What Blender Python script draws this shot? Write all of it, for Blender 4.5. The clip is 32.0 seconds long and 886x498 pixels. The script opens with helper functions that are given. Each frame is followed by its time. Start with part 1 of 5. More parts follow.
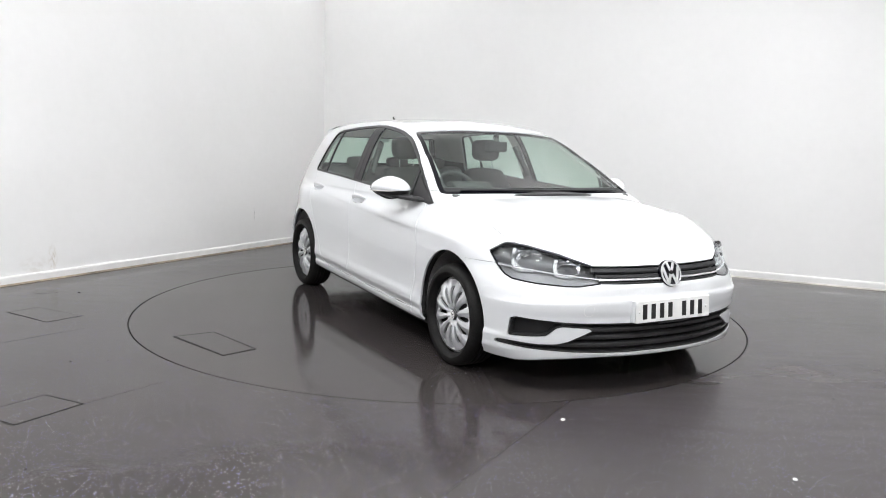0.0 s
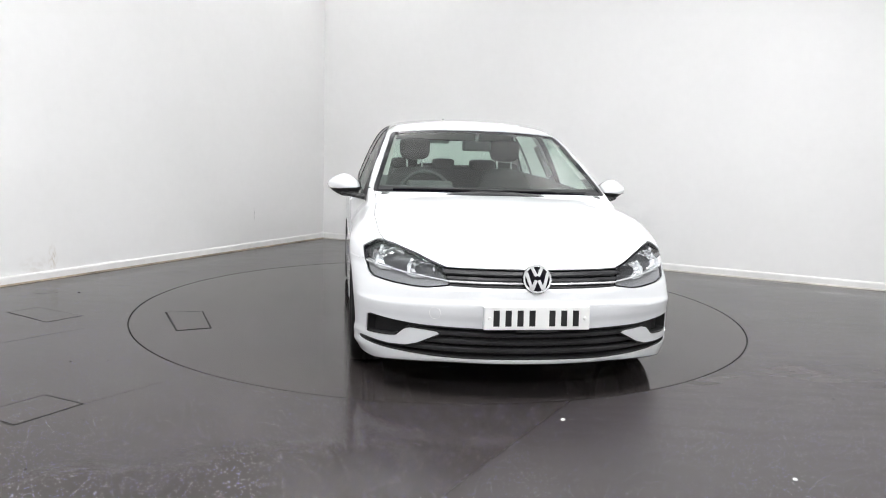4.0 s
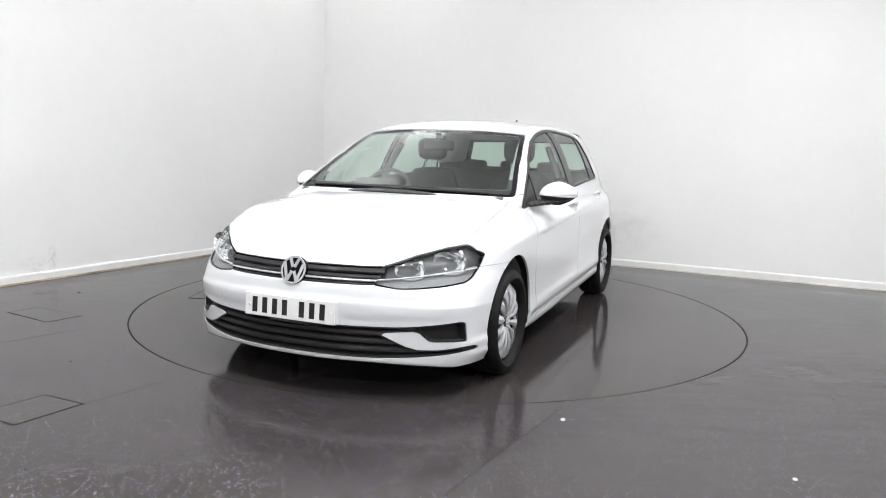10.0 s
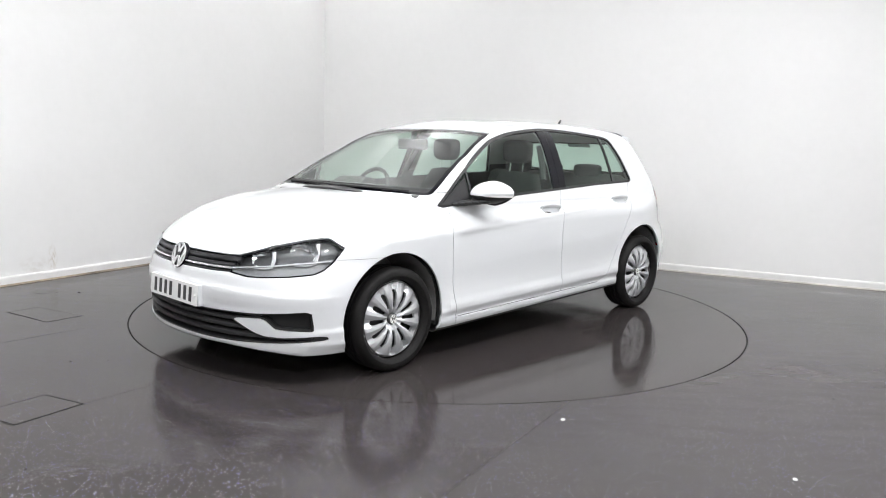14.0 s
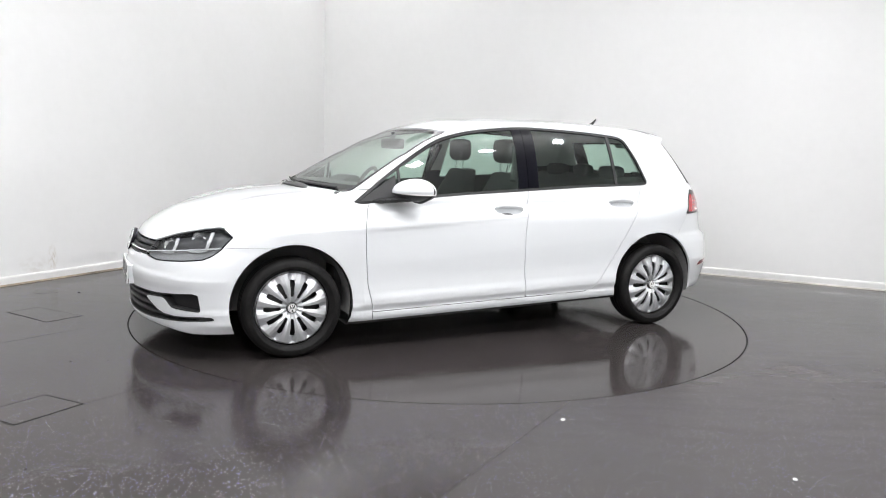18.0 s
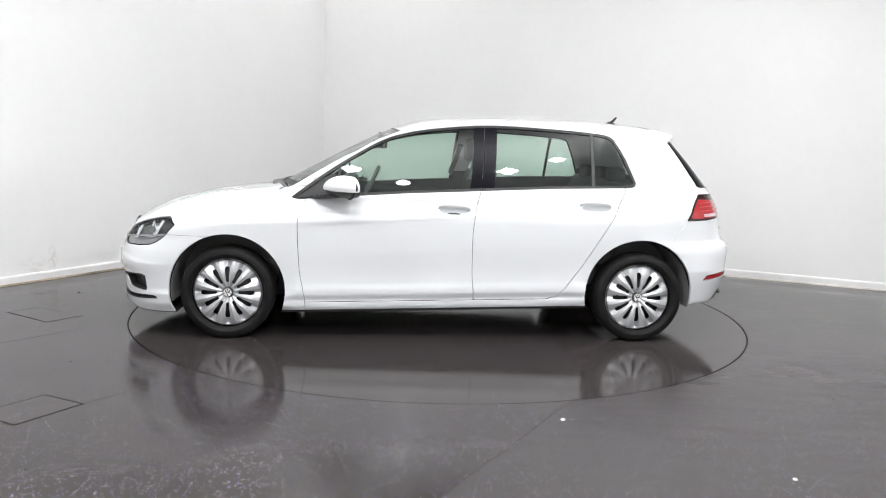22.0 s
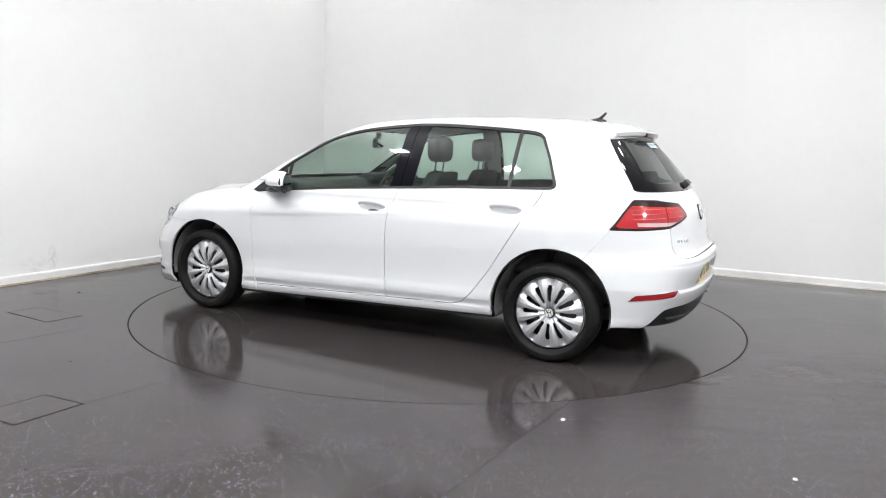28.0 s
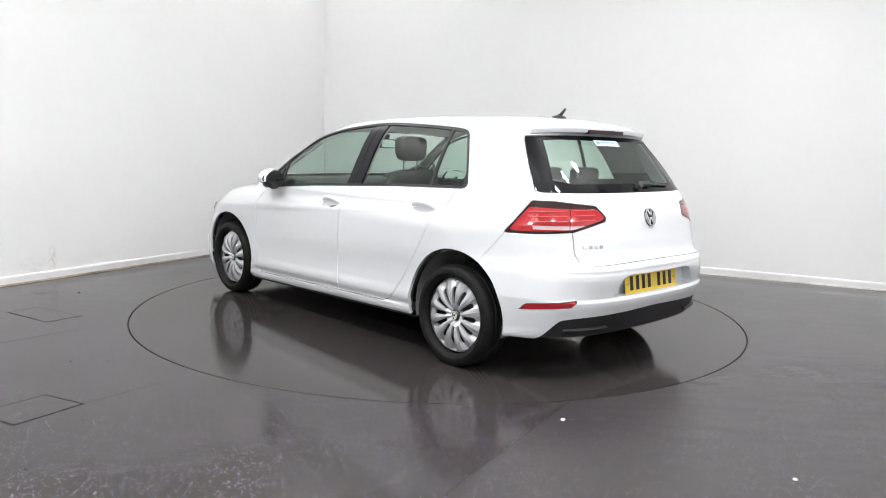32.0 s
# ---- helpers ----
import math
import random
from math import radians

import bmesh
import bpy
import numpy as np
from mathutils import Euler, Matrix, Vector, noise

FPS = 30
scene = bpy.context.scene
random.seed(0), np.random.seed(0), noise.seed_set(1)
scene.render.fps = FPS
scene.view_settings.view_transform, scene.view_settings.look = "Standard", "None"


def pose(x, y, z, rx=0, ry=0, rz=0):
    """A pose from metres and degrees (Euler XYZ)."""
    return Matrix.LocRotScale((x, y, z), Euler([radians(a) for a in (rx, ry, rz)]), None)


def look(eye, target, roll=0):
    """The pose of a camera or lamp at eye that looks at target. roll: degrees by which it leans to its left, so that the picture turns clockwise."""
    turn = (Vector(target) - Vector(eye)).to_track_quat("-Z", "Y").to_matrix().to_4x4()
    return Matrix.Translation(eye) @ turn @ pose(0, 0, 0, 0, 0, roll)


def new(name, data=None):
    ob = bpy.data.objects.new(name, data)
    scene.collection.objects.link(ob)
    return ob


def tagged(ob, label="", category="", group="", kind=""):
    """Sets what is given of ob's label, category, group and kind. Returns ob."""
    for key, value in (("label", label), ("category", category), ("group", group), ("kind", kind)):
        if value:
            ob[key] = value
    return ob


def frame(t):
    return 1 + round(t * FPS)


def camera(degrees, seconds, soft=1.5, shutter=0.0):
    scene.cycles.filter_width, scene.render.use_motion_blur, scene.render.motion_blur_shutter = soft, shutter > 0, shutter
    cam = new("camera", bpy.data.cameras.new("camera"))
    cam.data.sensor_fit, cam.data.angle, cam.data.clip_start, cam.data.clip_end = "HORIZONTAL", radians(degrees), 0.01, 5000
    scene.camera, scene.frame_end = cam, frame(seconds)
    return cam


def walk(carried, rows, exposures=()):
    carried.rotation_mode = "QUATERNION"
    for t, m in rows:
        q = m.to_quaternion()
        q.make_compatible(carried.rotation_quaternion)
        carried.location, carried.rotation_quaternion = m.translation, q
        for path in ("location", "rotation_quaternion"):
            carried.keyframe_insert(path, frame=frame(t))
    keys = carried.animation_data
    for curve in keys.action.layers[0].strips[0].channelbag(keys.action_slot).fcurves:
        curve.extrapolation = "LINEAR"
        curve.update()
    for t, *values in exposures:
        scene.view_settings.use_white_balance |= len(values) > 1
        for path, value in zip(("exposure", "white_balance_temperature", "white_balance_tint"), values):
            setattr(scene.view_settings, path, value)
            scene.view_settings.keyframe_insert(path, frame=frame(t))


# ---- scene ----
# camera: fixed on its stand
cam = camera(61.33, 32.0, soft=1.0)
EYE = look((0, -5.716, 1.2322), (0.00338 * 10, -5.716 + 0.99075 * 10, 1.2322 - 0.13568 * 10), 1.686)
walk(cam, [(0, EYE), (32, EYE)])

# light: a closed room, a ring of panels under its ceiling, and added fill
world = bpy.data.worlds.new("world")
scene.world = world
world.use_nodes = True
world.node_tree.nodes["Background"].inputs[0].default_value = (0.9, 0.95, 1, 1)
world.node_tree.nodes["Background"].inputs[1].default_value = 0.02
scene.view_settings.exposure = 0.0
CEILING = 4.2
LAMP_Z = 3.29
# place of each hanging panel, its power downwards and upwards, its tilt
# first eight are the real ring; the five uplight-only ones are added wall fill
PANELS_AND_FILLS = [(*p, 0) for p in [(2.60, -0.73, 21, 25), (2.20, -1.60, 21, 25), (1.70, -2.57, 21, 25), (1.14, -3.10, 21, 25), (-0.10, -3.74, 21, 25), (-0.76, -3.29, 21, 25),
          (-1.45, -2.75, 21, 25), (-2.39, -1.62, 21, 25), (-2.7, -0.1, 0, 42), (-2.0, 1.6, 0, 20), (-0.8, 3.1, 0, 30), (2.1, 1.3, 0, 22), (3.5, -0.5, 0, 16)]]
# three tilted panels behind the camera, unseen, added to fill the car's sides
PANELS_AND_FILLS += [(-2.6, -6.3, 32, 36, 55), (0.5, -7.2, 32, 36, 55), (3.4, -5.6, 28, 36, 55)]


# ---- materials ----
def material(name, colour, rough=0.5, metal=0.0, grain=0.0, scale=20.0, bump=0.0, bump_scale=60.0, coat=0.0, spec=0.5, stain=0.0):
    """A procedural surface: colour varied by fine grain and by broad stains, with a fine relief."""
    m = bpy.data.materials.new(name)
    m.use_nodes = True
    nt = m.node_tree
    b = nt.nodes["Principled BSDF"]
    b.inputs["Base Color"].default_value = (*colour, 1)
    b.inputs["Roughness"].default_value = rough
    b.inputs["Metallic"].default_value = metal
    b.inputs["Coat Weight"].default_value = coat
    b.inputs["Coat Roughness"].default_value = 0.03
    b.inputs["Specular IOR Level"].default_value = spec
    co = nt.nodes.new("ShaderNodeTexCoord")
    if grain or stain:
        n1 = nt.nodes.new("ShaderNodeTexNoise")
        n1.inputs["Scale"].default_value = scale
        n1.inputs["Detail"].default_value = 6
        n2 = nt.nodes.new("ShaderNodeTexNoise")
        n2.inputs["Scale"].default_value = scale / 14
        n2.inputs["Detail"].default_value = 5
        nt.links.new(co.outputs["Object"], n1.inputs["Vector"])
        nt.links.new(co.outputs["Object"], n2.inputs["Vector"])
        r1 = nt.nodes.new("ShaderNodeMapRange")
        r1.inputs["From Min"].default_value, r1.inputs["From Max"].default_value = 0.3, 0.7
        r1.inputs["To Min"].default_value, r1.inputs["To Max"].default_value = 1 - grain, 1 + grain
        r2 = nt.nodes.new("ShaderNodeMapRange")
        r2.inputs["From Min"].default_value, r2.inputs["From Max"].default_value = 0.35, 0.65
        r2.inputs["To Min"].default_value, r2.inputs["To Max"].default_value = 1 - stain, 1 + stain
        nt.links.new(n1.outputs["Fac"], r1.inputs["Value"])
        nt.links.new(n2.outputs["Fac"], r2.inputs["Value"])
        mul = nt.nodes.new("ShaderNodeMath")
        mul.operation = "MULTIPLY"
        nt.links.new(r1.outputs[0], mul.inputs[0])
        nt.links.new(r2.outputs[0], mul.inputs[1])
        mix = nt.nodes.new("ShaderNodeVectorMath")
        mix.operation = "SCALE"
        mix.inputs[0].default_value = colour
        nt.links.new(mul.outputs[0], mix.inputs["Scale"])
        nt.links.new(mix.outputs[0], b.inputs["Base Color"])
    if bump:
        n3 = nt.nodes.new("ShaderNodeTexNoise")
        n3.inputs["Scale"].default_value = bump_scale
        n3.inputs["Detail"].default_value = 3
        nt.links.new(co.outputs["Object"], n3.inputs["Vector"])
        bp = nt.nodes.new("ShaderNodeBump")
        bp.inputs["Strength"].default_value = bump
        bp.inputs["Distance"].default_value = 0.004
        nt.links.new(n3.outputs["Fac"], bp.inputs["Height"])
        nt.links.new(bp.outputs[0], b.inputs["Normal"])
    return m


def glass(name, tint, gloss=1.0):
    """A thin pane: clear with a tint, mirror-like by its Fresnel gloss."""
    m = bpy.data.materials.new(name)
    m.use_nodes = True
    nt = m.node_tree
    nt.nodes.remove(nt.nodes["Principled BSDF"])
    tr = nt.nodes.new("ShaderNodeBsdfTransparent")
    tr.inputs[0].default_value = (*tint, 1)
    gl = nt.nodes.new("ShaderNodeBsdfGlossy")
    gl.inputs["Roughness"].default_value = 0.015
    lw = nt.nodes.new("ShaderNodeLayerWeight")
    lw.inputs[0].default_value = 0.5
    pw = nt.nodes.new("ShaderNodeMath")
    pw.operation = "POWER"
    pw.inputs[1].default_value = 4.0
    nt.links.new(lw.outputs["Facing"], pw.inputs[0])
    sc = nt.nodes.new("ShaderNodeMath")
    sc.operation = "MULTIPLY_ADD"
    sc.inputs[1].default_value = 0.8 * gloss
    sc.inputs[2].default_value = 0.085 * gloss
    nt.links.new(pw.outputs[0], sc.inputs[0])
    mx = nt.nodes.new("ShaderNodeMixShader")
    nt.links.new(sc.outputs[0], mx.inputs[0])
    nt.links.new(tr.outputs[0], mx.inputs[1])
    nt.links.new(gl.outputs[0], mx.inputs[2])
    nt.links.new(mx.outputs[0], nt.nodes["Material Output"].inputs[0])
    return m


def glow(name, colour, strength):
    m = bpy.data.materials.new(name)
    m.use_nodes = True
    b = m.node_tree.nodes["Principled BSDF"]
    b.inputs["Base Color"].default_value = (0.8, 0.8, 0.8, 1)
    b.inputs["Emission Color"].default_value = (*colour, 1)
    b.inputs["Emission Strength"].default_value = strength
    return m


def vinyl(name, fleck_amount, rough, spec):
    """Dark polished safety vinyl with fine pale and blue flecks, scuffs and smears."""
    m = material(name, (0.030, 0.027, 0.027), rough=0.16, spec=spec)
    nt = m.node_tree
    b = nt.nodes["Principled BSDF"]
    co = nt.nodes.new("ShaderNodeTexCoord")
    n1 = nt.nodes.new("ShaderNodeTexNoise")
    n1.inputs["Scale"].default_value, n1.inputs["Detail"].default_value = 1.3, 7
    n2 = nt.nodes.new("ShaderNodeTexNoise")
    n2.inputs["Scale"].default_value, n2.inputs["Detail"].default_value = 9, 6
    stretch = nt.nodes.new("ShaderNodeMapping")
    stretch.inputs["Scale"].default_value = (0.35, 1.6, 1)
    stretch.inputs["Rotation"].default_value = (0, 0, 0.5)
    nt.links.new(co.outputs["Object"], n1.inputs["Vector"])
    nt.links.new(co.outputs["Object"], stretch.inputs["Vector"])
    nt.links.new(stretch.outputs[0], n2.inputs["Vector"])
    ra = nt.nodes.new("ShaderNodeMapRange")
    ra.inputs["From Min"].default_value, ra.inputs["From Max"].default_value = 0.35, 0.68
    ra.inputs["To Min"].default_value, ra.inputs["To Max"].default_value = rough
    add = nt.nodes.new("ShaderNodeMath")
    add.operation = "MULTIPLY_ADD"
    add.inputs[1].default_value = 0.5
    nt.links.new(n2.outputs["Fac"], add.inputs[0])
    half = nt.nodes.new("ShaderNodeMath")
    half.operation = "MULTIPLY"
    half.inputs[1].default_value = 0.5
    nt.links.new(n1.outputs["Fac"], half.inputs[0])
    nt.links.new(half.outputs[0], add.inputs[2])
    nt.links.new(add.outputs[0], ra.inputs["Value"])
    # the sheet beyond the welded seam is duller
    side = nt.nodes.new("ShaderNodeVectorMath")
    side.operation = "DOT_PRODUCT"
    side.inputs[1].default_value = (0.86, -0.51, 0)
    nt.links.new(co.outputs["Object"], side.inputs[0])
    over = nt.nodes.new("ShaderNodeMapRange")
    over.inputs["From Min"].default_value, over.inputs["From Max"].default_value = 1.656, 1.672
    over.inputs["To Max"].default_value = 0.20
    nt.links.new(side.outputs["Value"], over.inputs["Value"])
    fore = nt.nodes.new("ShaderNodeSeparateXYZ")
    nt.links.new(co.outputs["Object"], fore.inputs[0])
    back = nt.nodes.new("ShaderNodeMapRange")
    back.inputs["From Min"].default_value, back.inputs["From Max"].default_value = -0.6, -2.2
    nt.links.new(fore.outputs["Y"], back.inputs["Value"])
    worn = nt.nodes.new("ShaderNodeMath")
    worn.operation = "MULTIPLY"
    nt.links.new(over.outputs[0], worn.inputs[0])
    nt.links.new(back.outputs[0], worn.inputs[1])
    dull = nt.nodes.new("ShaderNodeMath")
    dull.operation = "ADD"
    nt.links.new(ra.outputs[0], dull.inputs[0])
    nt.links.new(worn.outputs[0], dull.inputs[1])
    nt.links.new(dull.outputs[0] if fleck_amount > 0.05 else ra.outputs[0], b.inputs["Roughness"])
    if fleck_amount > 0.05:
        sheen = nt.nodes.new("ShaderNodeMapRange")
        sheen.inputs["From Max"].default_value = 0.20
        sheen.inputs["To Min"].default_value, sheen.inputs["To Max"].default_value = spec, spec * 1.75
        nt.links.new(worn.outputs[0], sheen.inputs["Value"])
        nt.links.new(sheen.outputs[0], b.inputs["Specular IOR Level"])
        peb = nt.nodes.new("ShaderNodeTexNoise")
        peb.inputs["Scale"].default_value, peb.inputs["Detail"].default_value = 140, 3
        nt.links.new(co.outputs["Object"], peb.inputs["Vector"])
        bp = nt.nodes.new("ShaderNodeBump")
        bp.inputs["Strength"].default_value, bp.inputs["Distance"].default_value = 0.05, 0.002
        nt.links.new(peb.outputs["Fac"], bp.inputs["Height"])
        nt.links.new(bp.outputs[0], b.inputs["Normal"])
    # flecks: rare cells of a fine cellular pattern, coloured by the cell
    vo = nt.nodes.new("ShaderNodeTexVoronoi")
    vo.inputs["Scale"].default_value = 175
    nt.links.new(co.outputs["Object"], vo.inputs["Vector"])
    near = nt.nodes.new("ShaderNodeMath")
    near.operation = "LESS_THAN"
    near.inputs[1].default_value = 0.27
    nt.links.new(vo.outputs["Distance"], near.inputs[0])
    sep = nt.nodes.new("ShaderNodeSeparateColor")
    nt.links.new(vo.outputs["Color"], sep.inputs[0])
    pick = nt.nodes.new("ShaderNodeMath")
    pick.operation = "GREATER_THAN"
    pick.inputs[1].default_value = 1 - fleck_amount
    nt.links.new(sep.outputs[0], pick.inputs[0])
    both = nt.nodes.new("ShaderNodeMath")
    both.operation = "MULTIPLY"
    nt.links.new(near.outputs[0], both.inputs[0])
    nt.links.new(pick.outputs[0], both.inputs[1])
    ramp = nt.nodes.new("ShaderNodeValToRGB")
    ramp.color_ramp.interpolation = "CONSTANT"
    for i, (at, c) in enumerate([(0, (0.36, 0.36, 0.85)), (0.3, (0.78, 0.78, 0.84)), (0.65, (0.26, 0.24, 0.68)), (0.85, (0.55, 0.52, 0.52))]):
        e = ramp.color_ramp.elements[i] if i < 2 else ramp.color_ramp.elements.new(at)
        e.position, e.color = at, (*c, 1)
    nt.links.new(sep.outputs[1], ramp.inputs[0])
    base = nt.nodes.new("ShaderNodeMapRange")
    base.data_type = "FLOAT_VECTOR"
    base.inputs[9].default_value, base.inputs[10].default_value = (0.028, 0.024, 0.024), (0.047, 0.041, 0.040)
    nt.links.new(n1.outputs["Fac"], base.inputs[6])
    mx = nt.nodes.new("ShaderNodeMix")
    mx.data_type = "RGBA"
    nt.links.new(both.outputs[0], mx.inputs[0])
    nt.links.new(base.outputs[1], mx.inputs[6])
    nt.links.new(ramp.outputs[0], mx.inputs[7])
    nt.links.new(mx.outputs[2], b.inputs["Base Color"])
    return m


PAINT = material("white_paint", (0.700, 0.716, 0.732), rough=0.28, coat=1.0, grain=0.012, scale=900)
BLACK_GLOSS = material("black_gloss", (0.003, 0.003, 0.006), rough=0.05, spec=0.26)
BLACK_PLASTIC = material("black_plastic", (0.028, 0.028, 0.029), rough=0.42, spec=0.3, grain=0.2, scale=300, bump=0.15, bump_scale=600)
BAND = material("black_print", (0.004, 0.004, 0.005), rough=0.04, spec=0.18)
SLAT = material("grille_slat", (0.030, 0.030, 0.032), rough=0.34, spec=0.25, grain=0.15, scale=200)
ARCH = material("wheel_arch_felt", (0.26, 0.257, 0.255), rough=0.9, spec=0.1, grain=0.3, scale=200, bump=0.3, bump_scale=400)
UNDERSIDE = material("underseal", (0.035, 0.035, 0.035), rough=0.8, grain=0.3, scale=30, stain=0.2)
HOOK = material("lamp_white", (0.62, 0.63, 0.64), rough=0.18, coat=0.5)
DARK = material("dark_cavity", (0.014, 0.014, 0.014), rough=0.8)
RUBBER = material("tyre_rubber", (0.0105, 0.010, 0.010), rough=0.6, spec=0.16, grain=0.25, scale=120, stain=0.25, bump=0.1, bump_scale=300)
SILVER = material("silver_paint", (0.62, 0.63, 0.65), rough=0.28, metal=0.5, grain=0.03, scale=200)
EMBLEM = material("silver_emblem", (0.74, 0.75, 0.76), rough=0.22, metal=0.7, grain=0.02)
REFLECTOR = material("reflector_chrome", (0.92, 0.93, 0.94), rough=0.12, metal=0.9, grain=0.05, scale=80)
CHROME = material("chrome", (0.80, 0.81, 0.82), rough=0.08, metal=1.0, grain=0.02)
STEEL = material("dark_steel", (0.10, 0.10, 0.10), rough=0.4, metal=0.9, grain=0.2, scale=60)
CLOTH = material("dark_cloth", (0.055, 0.055, 0.056), rough=0.9, grain=0.3, scale=500, bump=0.3, bump_scale=900)
TRIM = material("interior_trim", (0.075, 0.075, 0.076), rough=0.6, grain=0.15, scale=300, bump=0.2, bump_scale=700)
LINING = material("headlining", (0.56, 0.56, 0.54), rough=0.9, grain=0.05, scale=400)
PANE = glass("window_glass", (0.67, 0.80, 0.73), 0.75)
SCREEN_PANE = glass("windscreen_glass", (0.74, 0.84, 0.79), 1.0)
LENS = glass("lamp_lens", (0.93, 0.94, 0.95), 0.4)
MIRROR = material("mirror_glass", (0.85, 0.87, 0.88), rough=0.02, metal=1.0)
RED_RIB_GLINT = material("red_rib_glint", (0.62, 0.07, 0.08), rough=0.2, coat=1.0)
RED = material("red_lens", (0.37, 0.012, 0.018), rough=0.12, coat=1.0, grain=0.06, scale=90)
DARK_RED = material("dark_red_lens", (0.022, 0.003, 0.004), rough=0.15, coat=0.4)
CLEAR_RED = material("pale_lens", (0.55, 0.42, 0.42), rough=0.15, coat=1.0)
LAMP_LOWER = material("lamp_lower_grey", (0.27, 0.275, 0.28), rough=0.3, metal=0.2, grain=0.08, scale=120)
LAMP_GREY = material("lamp_grey", (0.075, 0.077, 0.080), rough=0.32, metal=0.2, grain=0.1, scale=100)
WHITE_PLATE = material("white_plate", (0.80, 0.80, 0.79), rough=0.3, coat=0.5)
YELLOW_PLATE = material("yellow_plate", (0.80, 0.55, 0.03), rough=0.3, coat=0.5)
INK = material("black_ink", (0.012, 0.012, 0.013), rough=0.4)
STICKER = material("sticker_white", (0.70, 0.76, 0.78), rough=0.4)
BLUE_INK = material("sticker_ink", (0.22, 0.34, 0.40), rough=0.5)
AMBER = material("amber_lens", (0.62, 0.60, 0.57), rough=0.15, coat=1.0)
WALL = material("white_wall", (0.845, 0.843, 0.838), rough=0.75, grain=0.008, scale=14, stain=0.012, bump=0.03, bump_scale=40)


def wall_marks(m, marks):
    """Brown runs, scuffs and a grey patch on a painted wall: ovals, noise-broken."""
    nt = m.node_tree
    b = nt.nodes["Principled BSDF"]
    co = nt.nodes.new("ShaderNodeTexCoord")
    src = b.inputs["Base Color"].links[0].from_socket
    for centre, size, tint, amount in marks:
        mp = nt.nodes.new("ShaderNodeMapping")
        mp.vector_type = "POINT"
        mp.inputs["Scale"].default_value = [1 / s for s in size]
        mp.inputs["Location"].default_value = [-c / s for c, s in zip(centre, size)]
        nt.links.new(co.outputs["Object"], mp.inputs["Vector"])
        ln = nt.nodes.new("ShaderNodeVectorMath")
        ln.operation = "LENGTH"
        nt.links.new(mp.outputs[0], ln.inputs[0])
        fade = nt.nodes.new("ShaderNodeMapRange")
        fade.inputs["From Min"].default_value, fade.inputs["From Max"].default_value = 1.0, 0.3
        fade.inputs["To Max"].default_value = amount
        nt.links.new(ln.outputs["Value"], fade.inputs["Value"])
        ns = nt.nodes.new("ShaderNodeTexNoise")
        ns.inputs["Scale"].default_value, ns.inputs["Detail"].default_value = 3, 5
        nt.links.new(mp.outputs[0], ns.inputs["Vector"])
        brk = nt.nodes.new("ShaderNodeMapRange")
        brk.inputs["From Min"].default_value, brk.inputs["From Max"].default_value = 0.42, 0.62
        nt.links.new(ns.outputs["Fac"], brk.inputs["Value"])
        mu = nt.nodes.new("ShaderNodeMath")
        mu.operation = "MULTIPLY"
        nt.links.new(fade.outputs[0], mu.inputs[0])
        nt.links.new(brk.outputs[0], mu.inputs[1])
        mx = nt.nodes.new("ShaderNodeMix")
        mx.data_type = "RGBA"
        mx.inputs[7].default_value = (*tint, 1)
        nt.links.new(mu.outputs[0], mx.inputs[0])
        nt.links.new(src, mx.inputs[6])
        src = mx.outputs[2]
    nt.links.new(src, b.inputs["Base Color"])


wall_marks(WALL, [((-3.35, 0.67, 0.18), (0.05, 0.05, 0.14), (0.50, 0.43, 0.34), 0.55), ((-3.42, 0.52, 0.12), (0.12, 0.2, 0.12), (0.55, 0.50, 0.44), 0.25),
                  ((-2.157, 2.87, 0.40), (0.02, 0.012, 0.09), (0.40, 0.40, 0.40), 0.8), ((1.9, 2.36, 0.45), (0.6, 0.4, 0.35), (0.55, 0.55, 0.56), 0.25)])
SKIRT = material("skirting_paint", (0.80, 0.795, 0.785), rough=0.5, grain=0.03, scale=12, stain=0.04)
PALE_SEALANT = material("pale_sealant", (0.52, 0.50, 0.46), rough=0.7, grain=0.2, scale=30, stain=0.2)
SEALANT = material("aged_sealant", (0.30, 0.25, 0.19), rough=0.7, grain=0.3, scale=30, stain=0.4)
CEIL = material("ceiling_paint", (0.86, 0.86, 0.86), rough=0.85, grain=0.05)
FLOOR = vinyl("fleck_vinyl", 0.15, (0.09, 0.20), 0.185)
DISC = vinyl("worn_vinyl", 0.012, (0.06, 0.17), 0.20)
SEAM = material("vinyl_weld", (0.018, 0.016, 0.016), rough=0.35, spec=0.3)
CHIP = material("white_chip", (0.75, 0.75, 0.75), rough=0.6)
LAMP_GLOW = glow("panel_glow", (0.985, 0.99, 1.0), 30)


# ---- helpers of this scene ----
def tri_mesh(name, v, f):
    me = bpy.data.meshes.new(name)
    me.from_pydata([tuple(p) for p in v], [], [tuple(int(i) for i in q) for q in f])
    return me


def part(name, data, mat, parent, label="", smooth=False):
    """Links a bmesh, a mesh or (vertices, faces) as one mesh object under its parent."""
    if isinstance(data, bmesh.types.BMesh):
        me = bpy.data.meshes.new(name)
        data.to_mesh(me)
        data.free()
    elif isinstance(data, tuple):
        me = tri_mesh(name, *data)
    else:
        me = data
    if not me.materials:
        me.materials.append(mat)
    if smooth:
        me.shade_smooth()
    ob = new(name, me)
    ob.parent = parent
    if label:
        tagged(ob, label)
    return ob


